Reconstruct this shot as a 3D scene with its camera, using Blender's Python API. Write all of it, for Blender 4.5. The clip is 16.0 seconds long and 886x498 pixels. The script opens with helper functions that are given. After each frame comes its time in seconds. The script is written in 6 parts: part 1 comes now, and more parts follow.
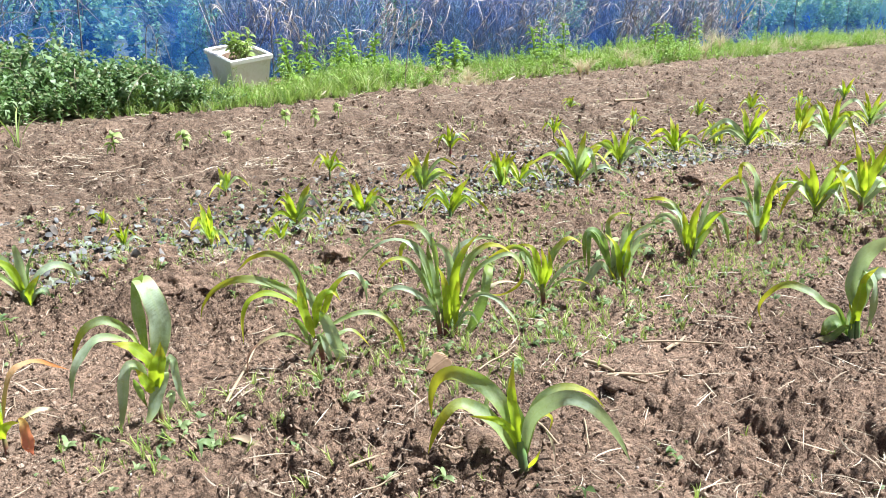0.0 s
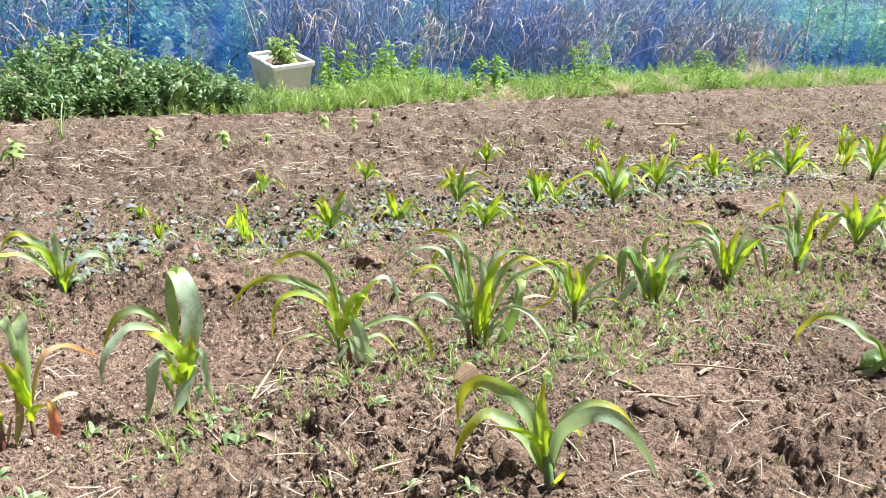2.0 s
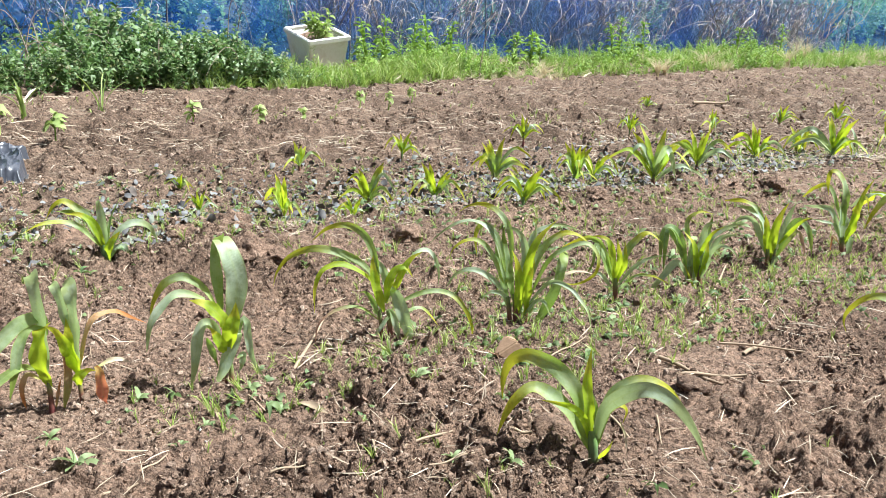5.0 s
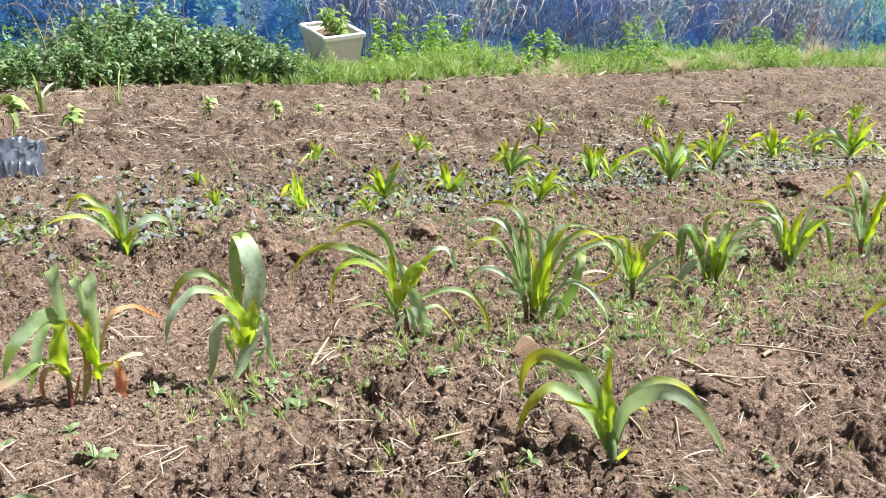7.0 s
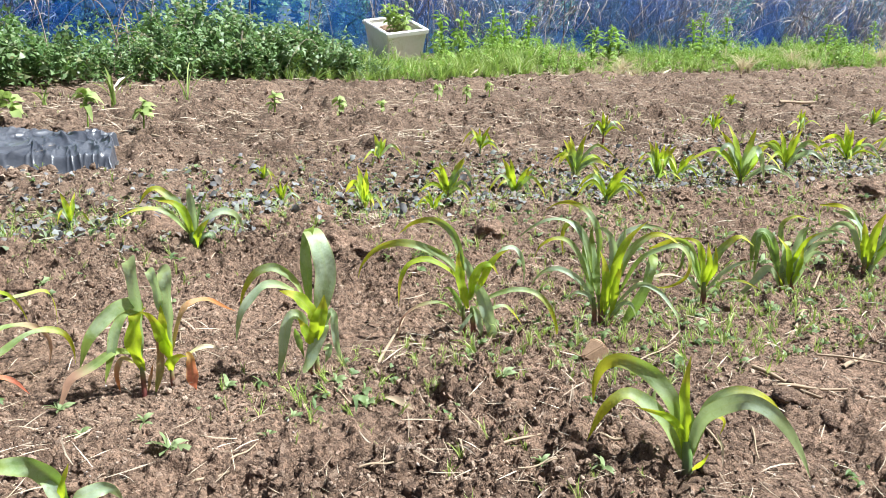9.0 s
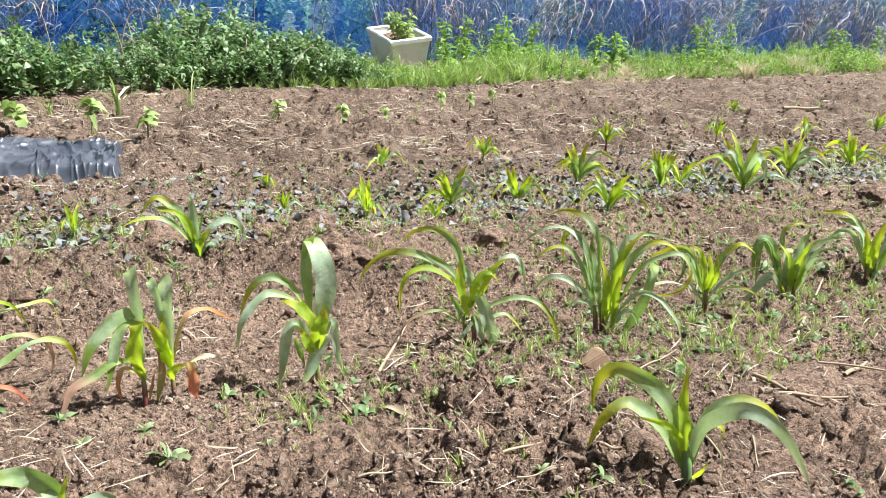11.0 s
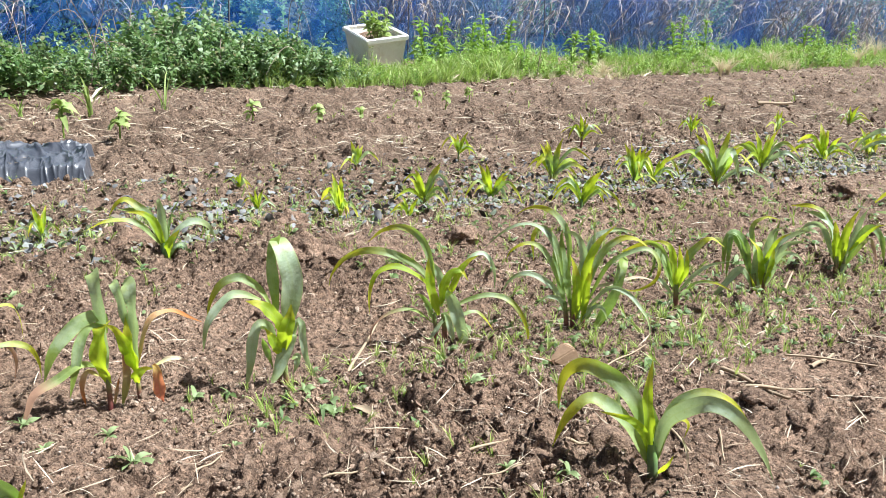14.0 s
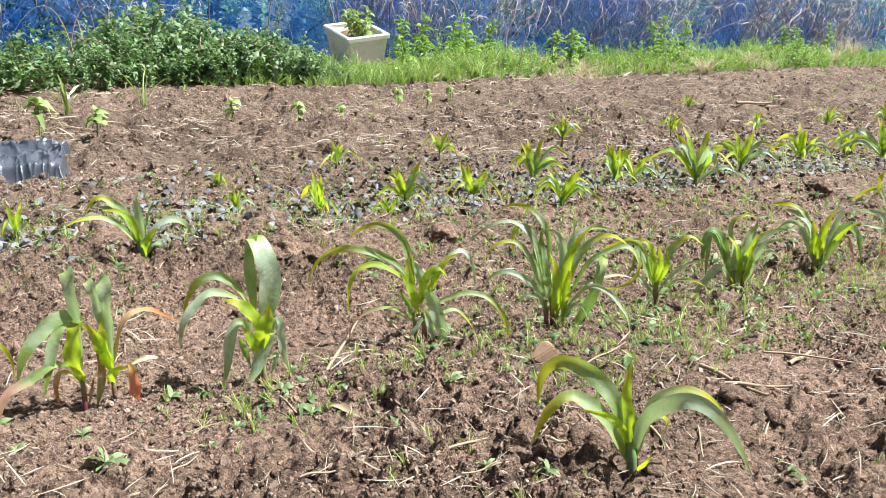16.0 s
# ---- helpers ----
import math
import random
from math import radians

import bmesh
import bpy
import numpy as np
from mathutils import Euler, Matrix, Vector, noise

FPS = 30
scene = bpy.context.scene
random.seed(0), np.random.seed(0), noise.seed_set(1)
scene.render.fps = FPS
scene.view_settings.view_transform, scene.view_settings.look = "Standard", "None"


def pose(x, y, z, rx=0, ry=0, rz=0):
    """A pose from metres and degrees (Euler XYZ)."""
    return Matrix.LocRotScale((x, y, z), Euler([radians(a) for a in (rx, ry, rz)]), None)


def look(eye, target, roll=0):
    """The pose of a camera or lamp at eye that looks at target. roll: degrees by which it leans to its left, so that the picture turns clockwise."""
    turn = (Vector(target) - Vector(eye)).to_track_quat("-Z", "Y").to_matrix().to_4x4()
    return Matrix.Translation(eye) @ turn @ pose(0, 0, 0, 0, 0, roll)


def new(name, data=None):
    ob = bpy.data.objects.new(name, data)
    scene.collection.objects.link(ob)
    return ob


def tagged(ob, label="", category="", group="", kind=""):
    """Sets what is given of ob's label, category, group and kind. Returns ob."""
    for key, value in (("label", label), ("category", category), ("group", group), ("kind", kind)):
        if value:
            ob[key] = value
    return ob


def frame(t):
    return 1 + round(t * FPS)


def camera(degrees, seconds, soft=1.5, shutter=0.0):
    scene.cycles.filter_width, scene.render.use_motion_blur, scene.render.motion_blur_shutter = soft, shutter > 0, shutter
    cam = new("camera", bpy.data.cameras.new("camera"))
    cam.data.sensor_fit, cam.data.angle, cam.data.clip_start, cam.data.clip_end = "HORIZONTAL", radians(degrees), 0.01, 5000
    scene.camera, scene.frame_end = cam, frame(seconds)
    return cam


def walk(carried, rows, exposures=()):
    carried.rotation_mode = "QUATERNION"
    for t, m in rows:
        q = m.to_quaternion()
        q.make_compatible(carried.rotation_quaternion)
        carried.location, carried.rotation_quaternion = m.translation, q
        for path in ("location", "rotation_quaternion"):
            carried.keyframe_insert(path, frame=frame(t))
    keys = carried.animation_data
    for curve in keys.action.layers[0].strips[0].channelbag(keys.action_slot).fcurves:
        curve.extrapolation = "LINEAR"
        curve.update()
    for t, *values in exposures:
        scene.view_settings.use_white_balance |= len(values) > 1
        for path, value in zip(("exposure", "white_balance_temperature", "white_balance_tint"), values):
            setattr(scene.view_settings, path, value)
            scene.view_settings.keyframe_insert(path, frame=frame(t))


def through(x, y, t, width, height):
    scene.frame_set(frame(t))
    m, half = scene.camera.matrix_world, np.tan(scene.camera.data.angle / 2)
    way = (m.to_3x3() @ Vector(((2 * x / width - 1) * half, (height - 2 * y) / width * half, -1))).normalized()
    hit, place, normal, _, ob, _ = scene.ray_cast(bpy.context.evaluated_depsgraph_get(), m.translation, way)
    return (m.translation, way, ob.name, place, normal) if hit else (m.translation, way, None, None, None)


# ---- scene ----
cam = camera(55.8, 16.0, soft=0.6)
PATH = [
    (0, (0.021, -0.119, 0.751), (0.207, 1.798, 0.211), -1.0),
    (0.5, (0.028, -0.114, 0.745), (0.184, 1.814, 0.235), 0.1),
    (1, (0.024, -0.109, 0.739), (0.164, 1.823, 0.238), 1.3),
    (1.5, (0.015, -0.108, 0.737), (0.138, 1.825, 0.239), 1.7),
    (2, (0.009, -0.111, 0.733), (0.127, 1.821, 0.229), 1.7),
    (2.5, (0.004, -0.104, 0.724), (0.093, 1.825, 0.203), 1.5),
    (3, (-0.001, -0.1, 0.719), (0.08, 1.823, 0.178), 1.7),
    (3.5, (-0.005, -0.1, 0.72), (0.067, 1.821, 0.168), 1.8),
    (4, (-0.009, -0.101, 0.719), (0.053, 1.82, 0.165), 1.8),
    (6.5, (-0.024, -0.103, 0.72), (0.01, 1.816, 0.157), 2.4),
    (7, (-0.03, -0.099, 0.72), (-0.011, 1.819, 0.156), 2.4),
    (7.5, (-0.06, -0.084, 0.722), (-0.113, 1.833, 0.154), 2.3),
    (8, (-0.062, -0.085, 0.723), (-0.148, 1.829, 0.151), 2.7),
    (8.5, (-0.06, -0.086, 0.721), (-0.168, 1.826, 0.145), 2.6),
    (9, (-0.06, -0.082, 0.718), (-0.172, 1.83, 0.141), 2.5),
    (11.5, (-0.044, -0.084, 0.725), (-0.173, 1.831, 0.164), 2.1),
    (12, (-0.038, -0.082, 0.724), (-0.164, 1.833, 0.161), 1.9),
    (12.5, (-0.034, -0.078, 0.721), (-0.152, 1.837, 0.158), 1.8),
    (13, (-0.027, -0.076, 0.72), (-0.135, 1.84, 0.158), 1.8),
    (13.5, (-0.024, -0.075, 0.719), (-0.117, 1.841, 0.154), 1.9),
    (14, (-0.021, -0.077, 0.722), (-0.104, 1.84, 0.158), 1.8),
    (14.5, (-0.019, -0.078, 0.725), (-0.089, 1.839, 0.16), 1.9),
    (15, (-0.017, -0.077, 0.724), (-0.075, 1.841, 0.16), 2.0),
    (15.5, (-0.016, -0.075, 0.723), (-0.063, 1.843, 0.159), 2.1),
    (16, (-0.016, -0.07, 0.717), (-0.056, 1.848, 0.153), 2.1),
]
walk(cam, [(t, look(eye, target, roll)) for t, eye, target, roll in PATH], [(0.0, 1.52, 5780, 5), (2.2, 1.52, 5780, 5), (3.3, 1.40, 5850, 5), (16.0, 1.40, 5850, 5)])

# ---- light ----
SUN_ELEV, SUN_TURN = radians(58), radians(88)
world = bpy.data.worlds.new("sky")
scene.world = world
world.use_nodes = True
_sky = world.node_tree.nodes.new("ShaderNodeTexSky")
_sky.sky_type, _sky.sun_disc = "NISHITA", False
_sky.sun_elevation, _sky.sun_rotation = SUN_ELEV, SUN_TURN
_sky.air_density, _sky.dust_density, _sky.ozone_density = 1.0, 5.0, 0.6
_bg = world.node_tree.nodes["Background"]
_bg.inputs["Strength"].default_value = 0.031
world.node_tree.links.new(_sky.outputs["Color"], _bg.inputs["Color"])
sun = new("sun", bpy.data.lights.new("sun", "SUN"))
sun.data.energy, sun.data.angle, sun.data.color = 4.75, radians(1), (1.0, 0.97, 0.925)
_d = Vector((math.sin(SUN_TURN) * math.cos(SUN_ELEV), math.cos(SUN_TURN) * math.cos(SUN_ELEV), math.sin(SUN_ELEV)))
sun.matrix_world = look(_d * 50, (0, 0, 0))


# ---- materials ----
class Mat:
    """A small builder for node materials."""

    def __init__(self, name, rough=0.7, spec=0.4):
        self.m = bpy.data.materials.new(name)
        self.m.use_nodes = True
        self.t = self.m.node_tree
        self.b = self.t.nodes["Principled BSDF"]
        self.out = self.t.nodes["Material Output"]
        self.b.inputs["Roughness"].default_value = rough
        self.b.inputs["Specular IOR Level"].default_value = spec

    def node(self, kind, **inputs):
        n = self.t.nodes.new(kind)
        for key, value in inputs.items():
            n.inputs[key.replace("_", " ")].default_value = value
        return n

    def link(self, a, b):
        self.t.links.new(a, b)

    def noise(self, scale, detail=4, rough=0.6, coords="Object"):
        n = self.node("ShaderNodeTexNoise", Scale=scale, Detail=detail, Roughness=rough)
        c = self.t.nodes.new("ShaderNodeTexCoord")
        self.link(c.outputs[coords], n.inputs["Vector"])
        return n.outputs["Fac"]

    def ramp(self, fac, stops):
        r = self.t.nodes.new("ShaderNodeValToRGB")
        while len(r.color_ramp.elements) < len(stops):
            r.color_ramp.elements.new(0.5)
        for e, (p, c) in zip(r.color_ramp.elements, stops):
            e.position, e.color = p, (*c, 1)
        self.link(fac, r.inputs["Fac"])
        return r.outputs["Color"]

    def mix(self, fac, a, b, mode="MIX"):
        n = self.t.nodes.new("ShaderNodeMix")
        n.data_type, n.blend_type = "RGBA", mode
        for sock, v in ((n.inputs[0], fac), (n.inputs[6], a), (n.inputs[7], b)):
            if isinstance(v, (int, float)):
                sock.default_value = v
            elif isinstance(v, tuple):
                sock.default_value = (*v, 1)
            else:
                self.link(v, sock)
        return n.outputs[2]

    def island(self):
        return self.t.nodes.new("ShaderNodeNewGeometry").outputs["Random Per Island"]

    def piece(self):
        return self.t.nodes.new("ShaderNodeObjectInfo").outputs["Random"]

    def bump(self, fac, strength, distance):
        n = self.node("ShaderNodeBump", Strength=strength, Distance=distance)
        self.link(fac, n.inputs["Height"])
        self.link(n.outputs["Normal"], self.b.inputs["Normal"])

    def colour(self, c):
        if isinstance(c, tuple):
            self.b.inputs["Base Color"].default_value = (*c, 1)
        else:
            self.link(c, self.b.inputs["Base Color"])
        return c

    def thin(self, c, amount):
        """Light that shines through a leaf."""
        tr = self.t.nodes.new("ShaderNodeBsdfTranslucent")
        if isinstance(c, tuple):
            tr.inputs["Color"].default_value = (*c, 1)
        else:
            self.link(c, tr.inputs["Color"])
        mix = self.t.nodes.new("ShaderNodeMixShader")
        mix.inputs["Fac"].default_value = amount
        self.link(self.b.outputs[0], mix.inputs[1])
        self.link(tr.outputs[0], mix.inputs[2])
        self.link(mix.outputs[0], self.out.inputs["Surface"])


def soil_material(name, dry, moist, dark):
    """Crumbs of several tones over broad dry and moist patches."""
    m = Mat(name, 0.92, 0.25)
    warp = m.node("ShaderNodeTexNoise", Scale=140.0, Detail=4.0)
    place = m.t.nodes.new("ShaderNodeTexCoord")
    m.link(place.outputs["Object"], warp.inputs["Vector"])
    shift = m.node("ShaderNodeVectorMath")
    shift.operation = "MULTIPLY_ADD"
    m.link(warp.outputs["Color"], shift.inputs[0])
    shift.inputs[1].default_value = (0.009, 0.009, 0.009)
    m.link(place.outputs["Object"], shift.inputs[2])

    def crumbs(scale):
        v = m.node("ShaderNodeTexVoronoi", Scale=scale)
        m.link(shift.outputs[0], v.inputs["Vector"])
        sep = m.t.nodes.new("ShaderNodeSeparateColor")
        m.link(v.outputs["Color"], sep.inputs[0])
        return m.ramp(sep.outputs[0], [(0.0, dark), (0.3, moist), (0.68, dry), (1.0, tuple(1.5 * k for k in dry))])

    fine = m.mix(0.4, m.mix(0.4, crumbs(120.0), crumbs(48.0)), crumbs(290.0))
    patches = m.ramp(m.noise(2.2, 5, 0.6), [(0.36, (0.72, 0.7, 0.68)), (0.64, (1.22, 1.22, 1.22))])
    c = m.mix(1.0, fine, patches, "MULTIPLY")
    blot = m.ramp(m.noise(70, 6, 0.75), [(0.34, (0.5, 0.48, 0.47)), (0.5, (1, 1, 1)), (0.66, (1.4, 1.37, 1.33))])
    across = m.node("ShaderNodeVectorMath")
    across.operation = "DOT_PRODUCT"
    m.link(place.outputs["Object"], across.inputs[0])
    across.inputs[1].default_value = (-math.sin(radians(32)), math.cos(radians(32)), 0)
    ragged = m.node("ShaderNodeMath")
    ragged.operation = "MULTIPLY_ADD"
    m.link(m.noise(1.4, 4, 0.6), ragged.inputs[0])
    ragged.inputs[1].default_value = 1.6
    m.link(across.outputs["Value"], ragged.inputs[2])
    # Soil colour darkens past the near rows, standing in for crevice shade there.
    bed = m.node("ShaderNodeMapRange")
    m.link(ragged.outputs[0], bed.inputs["Value"])
    bed.inputs["From Min"].default_value, bed.inputs["From Max"].default_value = 2.5, 4.2
    far_shade = m.mix(bed.outputs["Result"], (1, 1, 1), (0.78, 0.81, 0.82))
    m.colour(m.mix(1.0, m.mix(0.7, c, blot, "MULTIPLY"), far_shade, "MULTIPLY"))

    def knobs(scale):
        v = m.node("ShaderNodeTexVoronoi", Scale=scale)
        m.link(shift.outputs[0], v.inputs["Vector"])
        return m.ramp(v.outputs["Distance"], [(0.0, (1, 1, 1)), (0.75, (0, 0, 0))])

    grit = m.mix(0.4, knobs(110.0), knobs(240.0))
    m.bump(m.mix(0.35, grit, m.ramp(m.noise(420, 4, 0.65), [(0.3, (0, 0, 0)), (0.7, (1, 1, 1))])), 1.0, 0.008)
    return m.m


def leaf_material(name, shade, light, tip, through, rough=0.42, amount=0.45, tip_at=0.8):
    """A grass-like blade: pale midrib and fine streaks along it, the tip turning."""
    m = Mat(name, rough + 0.06, 0.55)
    uv = m.t.nodes.new("ShaderNodeUVMap")
    sep = m.t.nodes.new("ShaderNodeSeparateXYZ")
    m.link(uv.outputs[0], sep.inputs[0])
    base = m.mix(m.ramp(m.noise(24, 6, 0.7), [(0.38, (0, 0, 0)), (0.6, (1, 1, 1))]), shade, light)
    specks = m.ramp(m.noise(150, 3, 0.6), [(0.3, (0.7, 0.62, 0.4)), (0.4, (1, 1, 1))])
    base = m.mix(0.6, base, specks, "MULTIPLY")
    vein = m.node("ShaderNodeTexWave", Scale=6.0, Distortion=1.2, Detail=2.0)
    vein.bands_direction = "X"
    m.link(uv.outputs[0], vein.inputs["Vector"])
    streak = m.ramp(vein.outputs["Fac"], [(0.0, (0.9, 0.91, 0.89)), (1.0, (1.1, 1.1, 1.1))])
    base = m.mix(0.35, base, streak, "MULTIPLY")
    rib = m.node("ShaderNodeMath")
    rib.operation = "SUBTRACT"
    m.link(sep.outputs["X"], rib.inputs[0])
    rib.inputs[1].default_value = 0.5
    ab = m.node("ShaderNodeMath")
    ab.operation = "ABSOLUTE"
    m.link(rib.outputs[0], ab.inputs[0])
    ribf = m.ramp(ab.outputs[0], [(0.03, (1, 1, 1)), (0.07, (0, 0, 0))])
    base = m.mix(ribf, base, m.mix(0.3, base, (0.42, 0.5, 0.2)))
    edge = m.node("ShaderNodeMath")
    edge.operation = "ADD"
    m.link(sep.outputs["Y"], edge.inputs[0])
    sc = m.node("ShaderNodeMath")
    sc.operation = "MULTIPLY"
    m.link(m.noise(22, 4), sc.inputs[0])
    sc.inputs[1].default_value = 0.5
    m.link(sc.outputs[0], edge.inputs[1])
    tf = m.ramp(edge.outputs[0], [(tip_at, (0, 0, 0)), (min(tip_at + 0.3, 1.0), (1, 1, 1))])
    margin = m.ramp(ab.outputs[0], [(0.4, (0, 0, 0)), (0.48, (0.6, 0.6, 0.6))])
    base = m.mix(margin, base, m.mix(0.6, base, (0.5, 0.5, 0.06)))
    sheath = m.ramp(sep.outputs["Y"], [(0.05, (0.7, 0.7, 0.7)), (0.4, (0, 0, 0))])
    base = m.mix(sheath, base, m.mix(0.8, base, (0.36, 0.46, 0.03)))
    base = m.mix(tf, base, tip)
    m.colour(base)
    m.bump(m.mix(0.06, m.noise(70, 5, 0.6), vein.outputs["Color"]), 0.35, 0.004)
    m.thin(m.mix(tf, through, tip), amount)
    return m.m


def weed_material(name, cols, through, rough=0.55, amount=0.35):
    """Foliage whose tone changes from leaf to leaf."""
    m = Mat(name, rough, 0.4)
    n = len(cols)
    c = m.ramp(m.island(), [(i / max(n - 1, 1), col) for i, col in enumerate(cols)])
    c = m.mix(0.6, c, m.ramp(m.noise(9, 3), [(0.3, (0.7, 0.72, 0.7)), (0.7, (1.2, 1.2, 1.15))]), "MULTIPLY")
    m.colour(c)
    m.thin(m.mix(0.5, c, through), amount)
    return m.m


def straw_material(name, cols, rough=0.75):
    m = Mat(name, rough, 0.3)
    c = m.ramp(m.island(), [(i / (len(cols) - 1), col) for i, col in enumerate(cols)])
    m.colour(m.mix(0.5, c, m.ramp(m.noise(60, 4), [(0.3, (0.6, 0.58, 0.55)), (0.7, (1.15, 1.15, 1.15))]), "MULTIPLY"))
    m.bump(m.noise(300, 3), 0.3, 0.002)
    return m.m


def crumb_material():
    """Each crumb of its own tone, gritty all over."""
    m = Mat("crumb", 0.95, 0.2)
    tones = [(0.09, 0.057, 0.042), (0.25, 0.17, 0.122), (0.35, 0.25, 0.182), (0.15, 0.1, 0.071), (0.3, 0.21, 0.152), (0.45, 0.345, 0.265)]
    c = m.ramp(m.island(), [(i / 5, k) for i, k in enumerate(tones)])
    m.colour(m.mix(0.8, c, m.ramp(m.noise(420, 4, 0.7), [(0.34, (0.45, 0.43, 0.42)), (0.62, (1.25, 1.25, 1.25))]), "MULTIPLY"))
    m.bump(m.noise(520, 4, 0.7), 0.9, 0.004)
    return m.m


SOIL = soil_material("soil", (0.275, 0.183, 0.128), (0.115, 0.073, 0.05), (0.02, 0.0125, 0.009))
CLOD = soil_material("clod", (0.26, 0.18, 0.13), (0.13, 0.088, 0.062), (0.03, 0.02, 0.015))
CLUMP = soil_material("clump", (0.3, 0.2, 0.14), (0.17, 0.11, 0.078), (0.07, 0.045, 0.034))
STONE = straw_material("stone", [(0.4, 0.27, 0.17), (0.3, 0.19, 0.12)], 0.85)
CRUMB = crumb_material()
PEBBLE = straw_material("pebble", [(0.45, 0.42, 0.39), (0.3, 0.25, 0.22), (0.6, 0.57, 0.53)])
STRAW = straw_material("straw", [(0.38, 0.3, 0.21), (0.52, 0.43, 0.32), (0.23, 0.165, 0.11), (0.66, 0.58, 0.46)])
TWIG = straw_material("twig", [(0.4, 0.31, 0.21), (0.3, 0.22, 0.145)])
LITTER = straw_material("litter", [(0.11, 0.105, 0.105), (0.19, 0.19, 0.19), (0.05, 0.045, 0.045), (0.23, 0.23, 0.235), (0.14, 0.17, 0.1), (0.16, 0.12, 0.09), (0.2, 0.2, 0.205)], 0.6)
GREEN = leaf_material("leaf_green", (0.22, 0.33, 0.12), (0.46, 0.55, 0.33), (0.25, 0.33, 0.06), (0.32, 0.5, 0.06), 0.4, 0.45, 0.9)
YOUNG = leaf_material("leaf_young", (0.23, 0.37, 0.02), (0.38, 0.49, 0.035), (0.54, 0.54, 0.04), (0.62, 0.76, 0.03), 0.45, 0.55, 0.95)
TURNING = leaf_material("leaf_turning", (0.26, 0.36, 0.15), (0.5, 0.58, 0.37), (0.5, 0.5, 0.03), (0.36, 0.52, 0.06), 0.42, 0.5, 0.72)
# Grey-white base colours paint the sky's sheen onto these green leaves.
PALE_SHEEN = leaf_material("leaf_pale_sheen", (0.36, 0.46, 0.3), (0.58, 0.66, 0.5), (0.4, 0.48, 0.2), (0.45, 0.58, 0.22), 0.36, 0.45, 0.9)
DRY = leaf_material("leaf_dry", (0.5, 0.27, 0.12), (0.62, 0.46, 0.3), (0.5, 0.2, 0.06), (0.6, 0.28, 0.08), 0.7, 0.3, 0.7)
RUST = leaf_material("leaf_rust", (0.6, 0.19, 0.1), (0.74, 0.36, 0.24), (0.66, 0.2, 0.11), (0.85, 0.3, 0.14), 0.65, 0.5, 0.7)
PARCHED = leaf_material("leaf_parched", (0.5, 0.4, 0.28), (0.66, 0.56, 0.44), (0.6, 0.46, 0.32), (0.6, 0.5, 0.3), 0.7, 0.25, 0.8)
BROWNED = leaf_material("leaf_browned", (0.3, 0.24, 0.1), (0.42, 0.34, 0.18), (0.38, 0.2, 0.1), (0.45, 0.35, 0.1), 0.6, 0.3, 0.6)
WITHERING = leaf_material("leaf_withering", (0.17, 0.26, 0.07), (0.33, 0.4, 0.18), (0.5, 0.3, 0.2), (0.38, 0.46, 0.08), 0.5, 0.4, 0.62)
TONES = {"g": GREEN, "y": YOUNG, "t": TURNING, "p": PALE_SHEEN, "d": DRY, "o": RUST, "s": PARCHED, "k": BROWNED, "w": WITHERING}


def stalk_material(name, low, middle, high):
    m = Mat(name, 0.5, 0.4)
    c = m.t.nodes.new("ShaderNodeUVMap")
    sep = m.t.nodes.new("ShaderNodeSeparateXYZ")
    m.link(c.outputs[0], sep.inputs[0])
    m.colour(m.mix(0.4, m.ramp(sep.outputs["Y"], [(0.3, low), (0.6, middle), (0.9, high)]),
                   m.ramp(m.noise(50, 3), [(0.3, (0.6, 0.6, 0.6)), (0.7, (1.2, 1.2, 1.2))]), "MULTIPLY"))
    return m.m


STALK = stalk_material("stalk", (0.15, 0.04, 0.04), (0.2, 0.09, 0.06), (0.2, 0.26, 0.08))
STALK_GREEN = stalk_material("stalk_green", (0.13, 0.1, 0.05), (0.14, 0.22, 0.09), (0.18, 0.3, 0.08))
SEEDLING = weed_material("seedling", [(0.10, 0.17, 0.06), (0.17, 0.24, 0.08), (0.24, 0.3, 0.15), (0.12, 0.19, 0.08)], (0.3, 0.4, 0.1))
ROSETTE = weed_material("rosette", [(0.2, 0.27, 0.13), (0.3, 0.37, 0.22), (0.26, 0.33, 0.13), (0.36, 0.43, 0.3)], (0.3, 0.38, 0.14))
SPROUT = weed_material("sprout", [(0.22, 0.32, 0.07), (0.32, 0.42, 0.09), (0.42, 0.5, 0.15), (0.52, 0.52, 0.28)], (0.45, 0.58, 0.08))
GRASS = weed_material("grass", [(0.17, 0.26, 0.06), (0.25, 0.34, 0.08), (0.34, 0.42, 0.14), (0.46, 0.46, 0.24)], (0.4, 0.6, 0.05))
SHRUB = weed_material("shrub", [(0.18, 0.32, 0.1), (0.3, 0.44, 0.18), (0.4, 0.54, 0.26), (0.52, 0.62, 0.4)], (0.4, 0.6, 0.1))
WEED = weed_material("weed", [(0.1, 0.2, 0.03), (0.17, 0.29, 0.04), (0.25, 0.36, 0.06), (0.34, 0.44, 0.12)], (0.35, 0.55, 0.06))
BRAMBLE = weed_material("bramble", [(0.04, 0.085, 0.02), (0.09, 0.16, 0.045), (0.16, 0.25, 0.09), (0.28, 0.37, 0.2), (0.2, 0.18, 0.08)], (0.18, 0.32, 0.05), 0.45)
REED = straw_material("reed", [(0.34, 0.27, 0.22), (0.48, 0.4, 0.34), (0.24, 0.18, 0.14), (0.6, 0.53, 0.47)])
